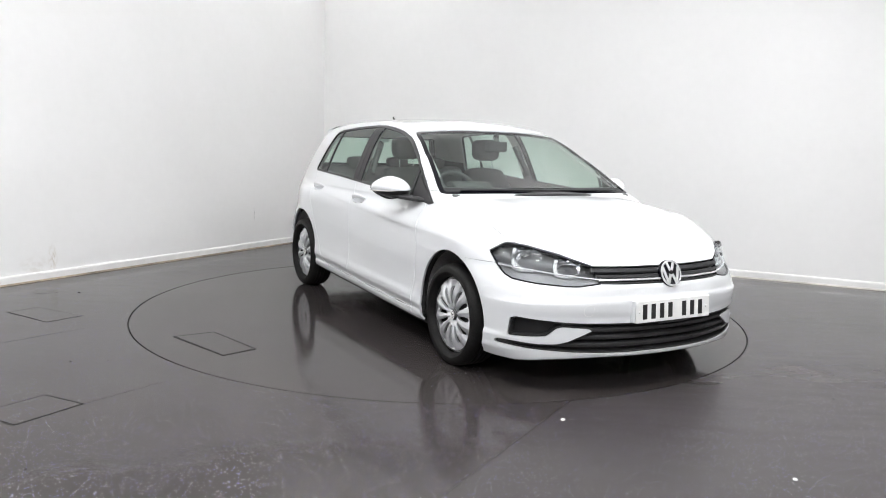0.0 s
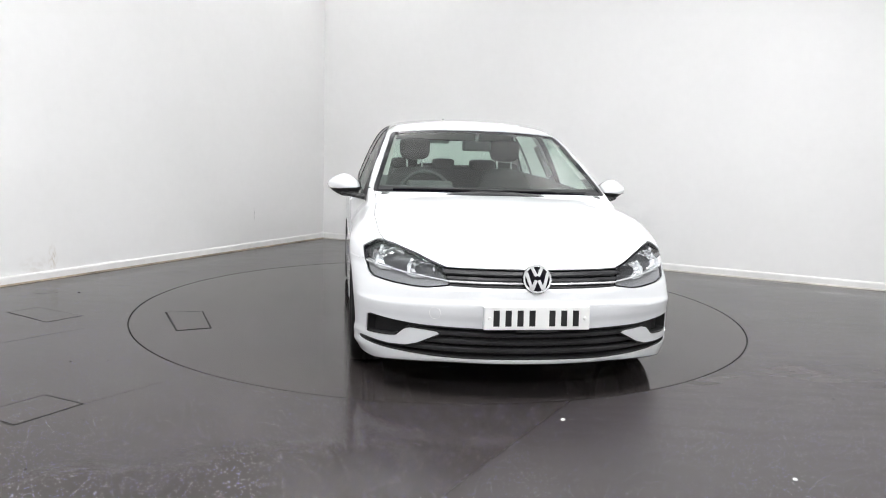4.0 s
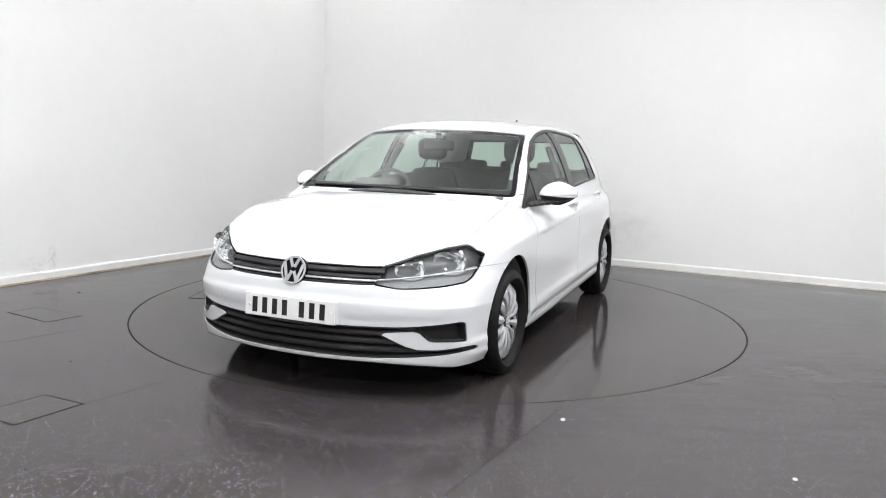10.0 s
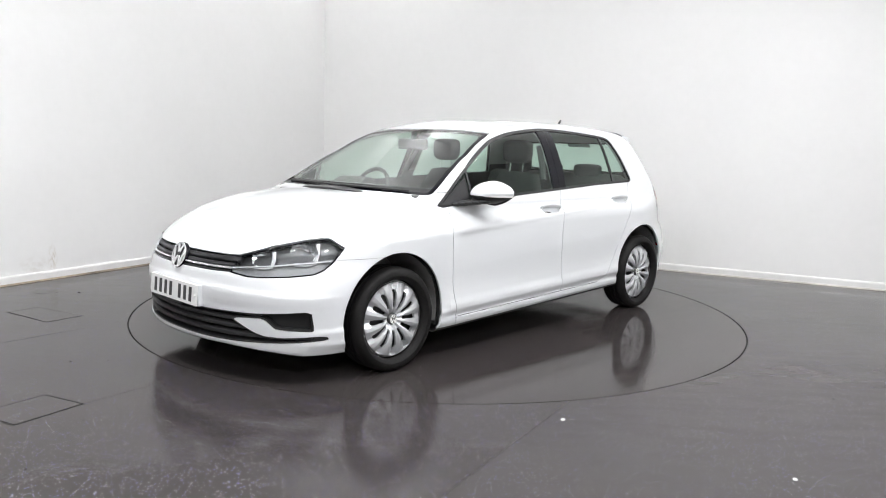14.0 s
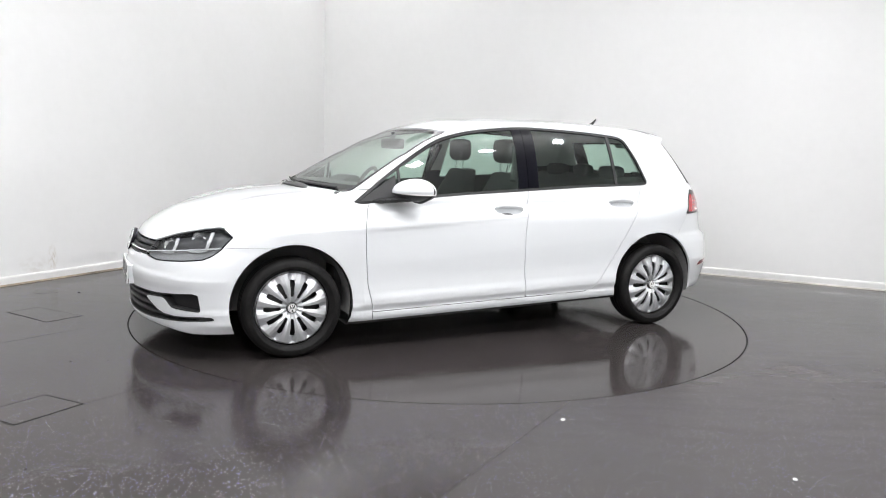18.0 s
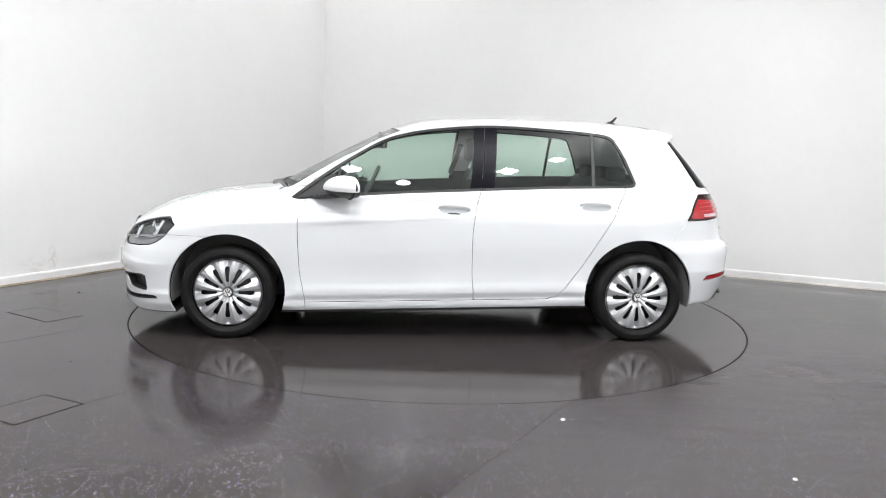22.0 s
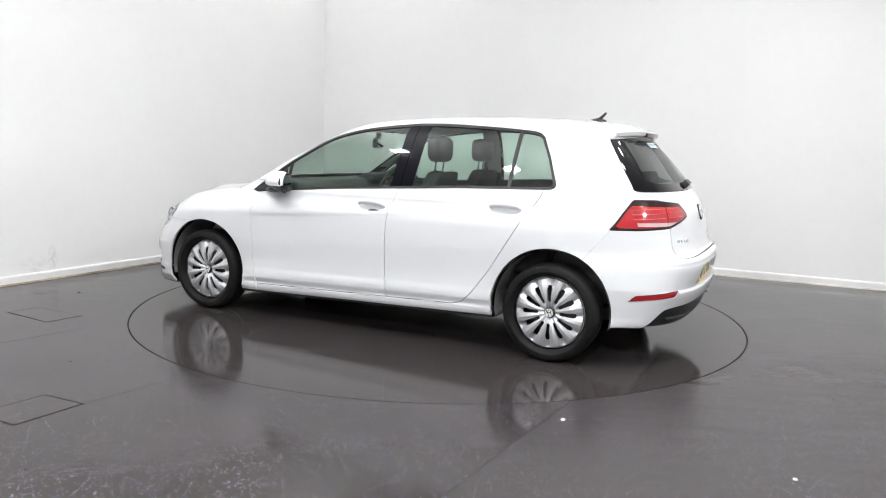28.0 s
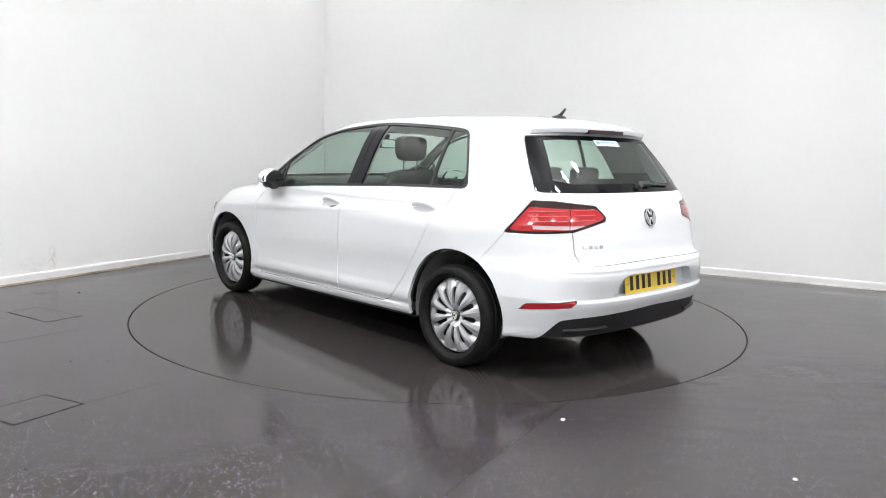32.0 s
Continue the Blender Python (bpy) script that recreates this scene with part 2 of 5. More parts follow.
def box(bm, x0, x1, y0, y1, z0, z1, bevel=0.0, m=None):
    """A box in bm, with bevelled edges, turned by m."""
    r = bmesh.ops.create_cube(bm, size=1)
    bmesh.ops.scale(bm, vec=(x1 - x0, y1 - y0, z1 - z0), verts=r["verts"])
    bmesh.ops.translate(bm, vec=((x0 + x1) / 2, (y0 + y1) / 2, (z0 + z1) / 2), verts=r["verts"])
    vs = r["verts"]
    if bevel:
        es = list({e for v in vs for e in v.link_edges})
        o = bmesh.ops.bevel(bm, geom=es, offset=bevel, segments=3, affect="EDGES", profile=0.5)
        vs = list({v for f in o["faces"] for v in f.verts} | {v for v in vs if v.is_valid})
    if m is not None:
        bmesh.ops.transform(bm, matrix=m, verts=vs)
    return bm


def rod(bm, a, b, r0, r1=None, n=12, caps=True):
    """A tapered round bar from a to b."""
    a, b = Vector(a), Vector(b)
    d = b - a
    m = Matrix.Translation((a + b) / 2) @ d.to_track_quat("Z", "Y").to_matrix().to_4x4()
    bmesh.ops.create_cone(bm, cap_ends=caps, segments=n, radius1=r0, radius2=r0 if r1 is None else r1, depth=d.length, matrix=m)
    return bm


def prism(bm, pts, h, m):
    """A flat outline, pts in its own x and y, made h thick towards +z and placed by m."""
    vs = [bm.verts.new(m @ Vector((*p, 0))) for p in pts]
    f = bm.faces.new(vs)
    r = bmesh.ops.extrude_face_region(bm, geom=[f])
    up = (m.to_3x3() @ Vector((0, 0, 1))) * h
    bmesh.ops.translate(bm, vec=up, verts=[g for g in r["geom"] if isinstance(g, bmesh.types.BMVert)])
    bmesh.ops.recalc_face_normals(bm, faces=bm.faces[:])
    return bm


def spin(profile, n, axis="y", arc=2 * math.pi):
    """Vertices and faces of a profile of (radius, along) turned about an axis."""
    v, f = [], []
    k = len(profile)
    for i in range(n):
        a = arc * i / n
        for r, h in profile:
            p = (r * math.cos(a), h, r * math.sin(a)) if axis == "y" else (r * math.cos(a), r * math.sin(a), h)
            v.append(p)
    for i in range(n):
        for j in range(k - 1):
            a, b = i * k + j, ((i + 1) % n) * k + j
            f.append((a, b, b + 1, a + 1) if axis != "y" else (a, a + 1, b + 1, b))
    return v, f


def plain(name, bm, mat, label="", category="", kind="", group="", smooth=False):
    me = bpy.data.meshes.new(name)
    bm.to_mesh(me)
    bm.free()
    me.materials.append(mat)
    if smooth:
        me.shade_smooth()
    return tagged(new(name, me), label, category, group, kind)


# ---- the room ----
CORNER = Vector((-1.54, 4.01, 0))
LEFT = Vector((-0.476, -0.8795, 0)).normalized()
RIGHT = Vector((0.902, -0.432, 0)).normalized()
RADIUS = 2.24
SPAN_L, SPAN_R = 10.5, 9.5


def ring_sheet(name, r, outer, n=160):
    """The floor: one sheet out to the walls, with a round well of radius r."""
    v = [(r * math.cos(2 * math.pi * i / n), r * math.sin(2 * math.pi * i / n), 0) for i in range(n)]
    v += [(r * math.cos(2 * math.pi * i / n), r * math.sin(2 * math.pi * i / n), -0.06) for i in range(n)]
    v += [(outer * math.cos(2 * math.pi * i / n), outer * math.sin(2 * math.pi * i / n), 0) for i in range(n)]
    f = []
    for i in range(n):
        j = (i + 1) % n
        f.append((i, 2 * n + i, 2 * n + j, j))
        f.append((n + i, i, j, n + j))
    f.append(tuple(range(n, 2 * n)))
    return tri_mesh(name, v, f)


def wall(name, a, b, inside, thick=0.15, z1=CEILING):
    """An upright wall from a to b, its face on that line, its body away from the room."""
    a, b = Vector(a), Vector(b)
    d = (b - a).normalized()
    n = Vector((-d.y, d.x, 0))
    if n.dot(Vector(inside) - a) > 0:
        n = -n
    bm = bmesh.new()
    a, b = a - d * thick, b + d * thick
    vs = [bm.verts.new(p) for p in (a, b, b + n * thick, a + n * thick)]
    face = bm.faces.new(vs)
    r = bmesh.ops.extrude_face_region(bm, geom=[face])
    bmesh.ops.translate(bm, vec=(0, 0, z1), verts=[g for g in r["geom"] if isinstance(g, bmesh.types.BMVert)])
    bmesh.ops.recalc_face_normals(bm, faces=bm.faces[:])
    return plain(name, bm, WALL, kind="structure")


def skirting(a, b, inside, seal):
    a, b = Vector(a), Vector(b)
    d = (b - a).normalized()
    n = Vector((-d.y, d.x, 0))
    if n.dot(Vector(inside) - a) < 0:
        n = -n
    prof = [(0, 0), (0.016, 0), (0.016, 0.060), (0.012, 0.071), (0.005, 0.076), (0, 0.076)]
    v, f = [], []
    for p in (a, b):
        v += [tuple(p + n * o + Vector((0, 0, h))) for o, h in prof]
    k = len(prof)
    f = [(i, i + 1, k + i + 1, k + i) for i in range(k - 1)]
    me = tri_mesh("baseboard", v, f)
    me.materials.append(SKIRT)
    ob = tagged(new("baseboard", me), kind="structure")
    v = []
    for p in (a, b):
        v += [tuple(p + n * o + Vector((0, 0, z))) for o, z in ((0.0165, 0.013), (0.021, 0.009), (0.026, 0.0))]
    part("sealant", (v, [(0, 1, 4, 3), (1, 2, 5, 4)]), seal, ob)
    return ob


floor = new("floor", ring_sheet("floor", RADIUS, 16))
floor.data.materials.append(FLOOR)
tagged(floor, "dark polished vinyl floor with fine pale flecks", kind="structure")
FAR_L, FAR_R = CORNER + LEFT * SPAN_L, CORNER + RIGHT * SPAN_R
FAR = CORNER + LEFT * SPAN_L + RIGHT * SPAN_R
MID = (0, 0, 0)
wall("wall_left", CORNER, FAR_L, MID)
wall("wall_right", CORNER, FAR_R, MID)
# unseen walls behind the camera, set near enough to bounce light onto the car
wall("wall_behind_left", FAR_L, FAR, MID)
wall("wall_behind_right", FAR_R, FAR, MID)
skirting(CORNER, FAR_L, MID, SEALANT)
skirting(CORNER, FAR_R, MID, PALE_SEALANT)
bm = bmesh.new()
box(bm, -17, 17, -17, 17, CEILING, CEILING + 0.12)
plain("ceiling", bm, CEIL, kind="structure")


def panel_and_fill_lamp(x, y, down, up, tilt):
    turn = math.degrees(math.atan2(y, x)) + (90 if tilt else 45)
    lamp = new("ceiling_light")
    lamp.matrix_world = pose(x, y, LAMP_Z, tilt, 0, turn)
    tagged(lamp, "small square white light panel hung below the ceiling; tilted ones are added fill" if down else "small square uplighter hung below the ceiling, unseen, added to fill the walls", "ceiling light", "ring of ceiling lights")
    bm = bmesh.new()
    for x0, x1, y0, y1 in ((-0.105, -0.085, -0.105, 0.105), (0.085, 0.105, -0.105, 0.105), (-0.085, 0.085, -0.105, -0.085), (-0.085, 0.085, 0.085, 0.105)):
        box(bm, x0, x1, y0, y1, -0.005, 0.05)
    box(bm, -0.085, 0.085, -0.085, 0.085, 0.02, 0.05)
    for sx in (-0.075, 0.075):
        rod(bm, (sx, 0, 0.05), (sx, (CEILING - LAMP_Z) * math.sin(radians(tilt)), (CEILING - LAMP_Z) * math.cos(radians(tilt))), 0.006, n=8)
    part("frame", bm, SILVER, lamp)
    bm = bmesh.new()
    box(bm, -0.085, 0.085, -0.085, 0.085, *((0.0, 0.018) if down else (0.05, 0.058)))
    part("diffuser", bm, LAMP_GLOW, lamp)
    # the upward lamp is added fill: it evens the walls by ceiling bounce
    for power, z, flip in ((down, -0.012, 0), (up * 0.86, 0.08 if tilt else 0.06, 180 - tilt)):
        if not power:
            continue
        a = bpy.data.lights.new("panel_light", "AREA")
        a.shape, a.size, a.size_y, a.energy, a.color = "RECTANGLE", 0.17, 0.17, power * 1.02, (0.985, 0.99, 1.0)
        new("panel_light", a).matrix_world = lamp.matrix_world @ pose(0, 0, z, flip, 0, 0)


for px, py, down, up, tilt in PANELS_AND_FILLS:
    panel_and_fill_lamp(px, py, down, up, tilt)

# the turntable, flush with the floor, its worn sheet and a lifting hatch in it
turntable = tagged(new("turntable"), "round dark vinyl turntable set flush in the floor", "turntable")
n = 160
v = [((RADIUS - 0.010) * math.cos(2 * math.pi * i / n), (RADIUS - 0.010) * math.sin(2 * math.pi * i / n), z) for z in (-0.001, -0.05) for i in range(n)]
disc = part("disc", (v, [tuple(range(n))] + [(n + i, n + (i + 1) % n, (i + 1) % n, i) for i in range(n)]), DISC, turntable)

# dark ring laid in the gap to paint in its shade
v, f = spin([(RADIUS - 0.0085, -0.014), (RADIUS - 0.0005, -0.014)], n, "z")
part("edge_seal", (v, f), DARK, turntable, "dark ring put in as the shade of the gap round the table")

# a round pale fitting hung from the ceiling near the corner
fitting = tagged(new("ceiling_fitting"), "round pale ceiling fitting on a short stem", "ceiling fitting")
fitting.matrix_world = pose(-0.78, 2.10, 2.79)
part("drum", spin([(0.0001, 0.02), (0.24, 0.02), (0.265, 0.0), (0.285, 0.03), (0.285, 0.10), (0.0001, 0.11)], 48, "z"), SKIRT, fitting, smooth=False)
bm = bmesh.new()
rod(bm, (0, 0, 0.10), (0, 0, CEILING - 2.79), 0.03, n=16)
part("stem", bm, SILVER, fitting)
# ---- body form: a smooth field, negative inside the car; x forward, y left, z up ----
def curve(pts):
    """A smooth curve through a few (x, y) points, flat beyond its ends."""
    px = np.array([a for a, b in pts], float)
    py = np.array([b for a, b in pts], float)
    if px[0] > px[-1]:
        px, py = px[::-1], py[::-1]
    d = np.diff(py) / np.diff(px)
    h = np.diff(px)
    m = np.zeros(len(px))
    m[0], m[-1] = d[0], d[-1]
    for i in range(1, len(px) - 1):
        if d[i - 1] * d[i] > 0:
            a, b = 2 * h[i] + h[i - 1], h[i] + 2 * h[i - 1]
            m[i] = (a + b) / (a / d[i - 1] + b / d[i])

    def at(x):
        x = np.clip(np.asarray(x, float), px[0], px[-1])
        i = np.clip(np.searchsorted(px, x) - 1, 0, len(px) - 2)
        t = (x - px[i]) / h[i]
        return ((1 + 2 * t) * (1 - t) ** 2 * py[i] + t * (1 - t) ** 2 * h[i] * m[i]
                + t * t * (3 - 2 * t) * py[i + 1] + t * t * (t - 1) * h[i] * m[i + 1])
    return at


def smax(a, b, k):
    e = np.maximum(k - np.abs(a - b), 0) / k
    return np.maximum(a, b) + e * e * k * 0.25


def smin(a, b, k):
    return -smax(-a, -b, k)


NOSE = curve([(0.10, 2.105), (0.17, 2.127), (0.26, 2.138), (0.36, 2.142), (0.46, 2.146), (0.54, 2.138), (0.61, 2.105), (0.68, 2.068), (0.72, 2.03), (0.80, 1.93)])
TAIL = curve([(0.12, -1.96), (0.22, -2.012), (0.30, -2.050), (0.40, -2.080), (0.50, -2.096), (0.58, -2.10), (0.63, -2.082), (0.66, -2.045), (0.76, -2.018), (0.88, -1.992), (0.97, -1.945), (1.01, -1.915), (1.15, -1.795), (1.30, -1.655), (1.40, -1.57)])
SIDE = curve([(0.10, 0.82), (0.17, 0.845), (0.225, 0.884), (0.27, 0.882), (0.31, 0.868), (0.42, 0.872), (0.60, 0.878), (0.74, 0.880), (0.79, 0.880), (0.87, 0.852), (0.95, 0.812), (1.05, 0.75)])
DOOR_SIDE = curve([(0.10, 0.80), (0.19, 0.835), (0.232, 0.866), (0.250, 0.873), (0.276, 0.875), (0.284, 0.871), (0.331, 0.884), (0.345, 0.884), (0.40, 0.877), (0.47, 0.874), (0.60, 0.878), (0.74, 0.880), (0.79, 0.880), (0.87, 0.852), (0.95, 0.812), (1.05, 0.75)])
PLAN = curve([(2.2, -0.035), (1.75, -0.012), (1.40, 0.008), (0.95, -0.002), (0.3, 0.0), (-0.6, 0.0), (-1.0, 0.0), (-1.35, 0.006), (-1.7, -0.01), (-2.1, -0.035)])
HOOD = curve([(2.07, 0.705), (2.03, 0.738), (1.95, 0.780), (1.85, 0.814), (1.72, 0.848), (1.51, 0.897), (1.30, 0.928), (1.13, 0.946), (0.98, 0.962), (0.6, 0.972), (-2.0, 0.985)])
ROOF = curve([(0.55, 1.29), (0.40, 1.362), (0.26, 1.395), (0.05, 1.423), (-0.36, 1.445), (-0.77, 1.451), (-1.19, 1.439), (-1.45, 1.418), (-1.75, 1.375)])
SCREEN = curve([(0.90, 1.20), (0.955, 1.085), (1.10, 0.815), (1.25, 0.535), (1.35, 0.33), (1.42, 0.17)])
GLASSY = curve([(0.90, 0.822), (0.97, 0.797), (1.10, 0.745), (1.22, 0.690), (1.32, 0.632), (1.40, 0.575)])
GLASSX = curve([(1.0, -0.045), (0.6, -0.018), (0.0, 0.0), (-0.5, 0.0), (-1.0, -0.012), (-1.3, -0.028), (-1.75, -0.085), (-2.0, -0.13)])


def crease(x):
    return 0.795 - 0.066 * np.asarray(x, float)


def wedge(x):
    """How far the sill and the foot of the doors drop towards the front."""
    return -0.026 * (np.clip(x, -1.0, 1.0) + 0.7)


def sill(x):
    """The rise of the sill's lower edge between the wheels."""
    return (0.043 + wedge(x)) * np.clip((1.12 - np.abs(x)) / 0.12, 0, 1)


def body_field(x, y, z):
    y = np.abs(y)
    zz = z - (crease(x) - 0.79) * np.clip((z - 0.45) / 0.3, 0, 1)
    door = np.clip((1.0 - x) / 0.3, 0, 1) * np.clip((x + 1.9) / 0.3, 0, 1)
    between = np.clip((0.99 - x) / 0.10, 0, 1) * np.clip((x + 1.72) / 0.20, 0, 1)
    foot = zz - wedge(x) * np.clip((0.58 - z) / 0.15, 0, 1)
    w = SIDE(zz) * (1 - between) + DOOR_SIDE(foot) * between + PLAN(x) - 0.002 * door * (1 + np.tanh((crease(x) - 0.014 - z) / 0.007)) * np.clip((z - crease(x) + 0.22) / 0.16, 0, 1)
    w = w - 0.018 * np.exp(-((z - 0.235) / 0.045) ** 2) * (0.75 * np.clip((x - 0.90) / 0.12, 0, 1))
    fs = y - w
    low_z = np.clip((0.62 - z) / 0.16, 0, 1)
    ledge = 0.0035 * np.tanh((0.500 - 0.05 * y ** 2 - z) / 0.010) * np.clip((0.60 - z) / 0.03, 0, 1) * np.clip((z - 0.40) / 0.03, 0, 1)
    ff = (x - ledge - (NOSE(z) - 0.30 * y ** 2 - (0.40 - 0.16 * low_z) * y ** 4)) * 0.8
    tail = TAIL(z) + 0.12 * y ** 2 + (1.0 - 0.3 * low_z) * y ** 6
    shelf = 0.006 * np.tanh((0.455 - z) / 0.005) * np.clip((0.56 - z) / 0.07, 0, 1) * np.clip((z - 0.37) / 0.05, 0, 1) * np.clip((0.80 - y) / 0.1, 0, 1)
    fr = (tail - shelf - x) * 0.8
    lift = 0.02 * np.exp(-((y - 0.50) / 0.10) ** 2) * np.clip((x - 0.9) / 0.5, 0, 1) * np.clip((2.1 - x) / 0.4, 0, 1)
    ft = (z - (HOOD(x) - (0.13 - 0.035 * np.clip((x - 0.80) / 0.25, 0, 1)) * y ** 2 - 0.12 * np.clip((x - 1.45) / 0.45, 0, 1) * np.minimum(y, 0.45) ** 2 - 0.05 * y ** 6 + lift * 0.55)) * 0.95
    fb = 0.165 + sill(x) - 0.010 * np.clip((x - 1.3) / 0.3, 0, 1) + 0.032 * np.clip((x - 1.85) / 0.22, 0, 1) + 0.08 * np.clip((-1.2 - x) / 0.5, 0, 1) - z
    low = smax(smax(fs, ff, 0.13), fr, 0.15)
    low = smax(smax(low, ft, 0.10), fb, 0.016)
    gs = (y - (GLASSY(z) + GLASSX(x))) * 0.9
    gf = (x - (SCREEN(z) - 0.24 * y ** 2)) * 0.5
    gt = (z - (ROOF(x) - 0.13 * y ** 2 - 0.25 * y ** 6)) * 0.97
    up = smax(smax(gs, gf, 0.04), fr, 0.06)
    up = np.maximum(smax(up, gt, 0.07), 0.62 - z)
    return smin(low, up, 0.025)


# ---- panels: the form is meshed once and cut along its shut lines ----
def nets(fn, lo, hi, h):
    """Vertices, normals and triangles of the surface fn = 0 in a box."""
    ax = [np.arange(a, b + h / 2, h) for a, b in zip(lo, hi)]
    s = fn(*np.meshgrid(*ax, indexing="ij"))
    n = [len(a) - 1 for a in ax]
    total, count = np.zeros((*n, 3)), np.zeros(n)
    for axis in range(3):
        o1, o2 = [i for i in range(3) if i != axis]
        for d1 in (0, 1):
            for d2 in (0, 1):
                a = [slice(None)] * 3
                a[o1], a[o2] = slice(d1, n[o1] + d1), slice(d2, n[o2] + d2)
                b = list(a)
                a[axis], b[axis] = slice(0, n[axis]), slice(1, n[axis] + 1)
                sa, sb = s[tuple(a)], s[tuple(b)]
                hit = (sa < 0) != (sb < 0)
                t = np.where(hit, sa / np.where(hit, sa - sb, 1), 0)
                p = np.zeros((*n, 3))
                p[..., axis], p[..., o1], p[..., o2] = t, d1, d2
                total += p * hit[..., None]
                count += hit
    live = count > 0
    index = -np.ones(n, int)
    index[live] = np.arange(live.sum())
    v = np.stack(np.nonzero(live), 1) + total[live] / count[live][:, None]
    v = np.array(lo) + v * h
    quads = []
    for axis in range(3):
        o1, o2 = (axis + 1) % 3, (axis + 2) % 3
        a = [slice(1, -1)] * 3
        a[axis] = slice(0, n[axis])
        b = list(a)
        b[axis] = slice(1, n[axis] + 1)
        sa, sb = s[tuple(a)], s[tuple(b)]
        at = np.stack(np.nonzero((sa < 0) != (sb < 0)), 1)
        flip = (sa < 0)[tuple(at.T)]
        at[:, o1] += 1
        at[:, o2] += 1
        corner = []
        for d1, d2 in ((-1, -1), (0, -1), (0, 0), (-1, 0)):
            c = at.copy()
            c[:, o1] += d1
            c[:, o2] += d2
            corner.append(index[tuple(c.T)])
        q = np.stack(corner, 1)
        quads.append(np.where(flip[:, None], q, q[:, ::-1]))
    q = np.concatenate(quads)
    for _ in range(3):
        g, f = gradient(fn, v), fn(*v.T)
        v = v - g * (np.clip(f, -h, h) / np.maximum((g * g).sum(1), 0.05))[:, None]
    g = gradient(fn, v)
    g /= np.linalg.norm(g, axis=1)[:, None]
    return v, g, np.concatenate([q[:, [0, 1, 2]], q[:, [0, 2, 3]]])


def gradient(fn, v, e=0.004):
    return np.stack([(fn(*(v + d).T) - fn(*(v - d).T)) / (2 * e) for d in np.eye(3) * e], 1)


def compact(v, nrm, t):
    used, inv = np.unique(t, return_inverse=True)
    return v[used], nrm[used], inv.reshape(-1, 3)


def cut(m, fn):
    """Cuts a triangle sheet along fn = 0: the side where fn is negative, and the rest."""
    v, nrm, t = m
    if len(t) == 0:
        return m, m
    s = fn(v)
    s = np.where(np.abs(s) < 1e-6, 1e-6, s)
    ins = s < 0
    c = ins[t].sum(1)
    keep_in, keep_out = [t[c == 3]], [t[c == 0]]
    mix = t[(c == 1) | (c == 2)]
    if len(mix):
        odd = np.where(((c == 1) | (c == 2))[:, None], ins[t] == (c == 1)[:, None], False)[(c == 1) | (c == 2)]
        k = odd.argmax(1)
        r = np.arange(len(mix))
        a, b, d = mix[r, k], mix[r, (k + 1) % 3], mix[r, (k + 2) % 3]
        e = np.sort(np.concatenate([np.stack([a, b], 1), np.stack([a, d], 1)]), 1)
        ue, inv = np.unique(e, axis=0, return_inverse=True)
        inv = inv.reshape(-1)
        w = (s[ue[:, 0]] / (s[ue[:, 0]] - s[ue[:, 1]]))[:, None]
        nv = v[ue[:, 0]] * (1 - w) + v[ue[:, 1]] * w
        nn = nrm[ue[:, 0]] * (1 - w) + nrm[ue[:, 1]] * w
        nn /= np.linalg.norm(nn, axis=1)[:, None]
        ab, ad = len(v) + inv[:len(mix)], len(v) + inv[len(mix):]
        v, nrm = np.concatenate([v, nv]), np.concatenate([nrm, nn])
        one = np.stack([a, ab, ad], 1)
        two = np.concatenate([np.stack([ab, b, d], 1), np.stack([ab, d, ad], 1)])
        a_in = ins[a]
        a2 = np.concatenate([a_in, a_in])
        keep_in += [one[a_in], two[~a2]]
        keep_out += [one[~a_in], two[a2]]
    return compact(v, nrm, np.concatenate(keep_in)), compact(v, nrm, np.concatenate(keep_out))


def gap(m, fn, g=0.0020):
    """Cuts out a panel, leaving a shut line round it."""
    return cut(m, lambda p: fn(p) + g)[0], cut(m, lambda p: fn(p) - g)[1]


def poly(pts, r=0.0):
    """Signed distance to an outline in two coordinates, its corners rounded by r."""
    a = np.array(pts, float)
    b = np.roll(a, -1, axis=0)

    def at(u, w):
        q = np.stack([np.asarray(u, float), np.asarray(w, float)], -1)
        best = np.full(q.shape[:-1], 1e9)
        inside = np.zeros(q.shape[:-1], bool)
        for p0, p1 in zip(a, b):
            d = p1 - p0
            t = np.clip(((q - p0) @ d) / (d @ d), 0, 1)
            best = np.minimum(best, np.linalg.norm(q - p0 - t[..., None] * d, axis=-1))
            cross = ((p0[1] > q[..., 1]) != (p1[1] > q[..., 1])) & (q[..., 0] < (p1[0] - p0[0]) * (q[..., 1] - p0[1]) / (p1[1] - p0[1] + 1e-12) + p0[0])
            inside ^= cross
        return np.where(inside, -best, best) - r
    return at


def smooth_line(pts, n=8):
    """Points along a smooth open line through a few points."""
    p = [Vector(a) for a in pts]
    p = [p[0] * 2 - p[1]] + p + [p[-1] * 2 - p[-2]]
    out = []
    for i in range(1, len(p) - 2):
        for k in range(n):
            t = k / n
            a, b, c, d = p[i - 1], p[i], p[i + 1], p[i + 2]
            out.append(0.5 * ((2 * b) + (c - a) * t + (2 * a - 5 * b + 4 * c - d) * t * t + (3 * b - a - 3 * c + d) * t ** 3))
    return [tuple(q) for q in out] + [tuple(p[-2])]


def mirrored(m):
    v, nrm, t = m
    s = np.array([1, -1, 1])
    return v * s, nrm * s, t[:, ::-1]


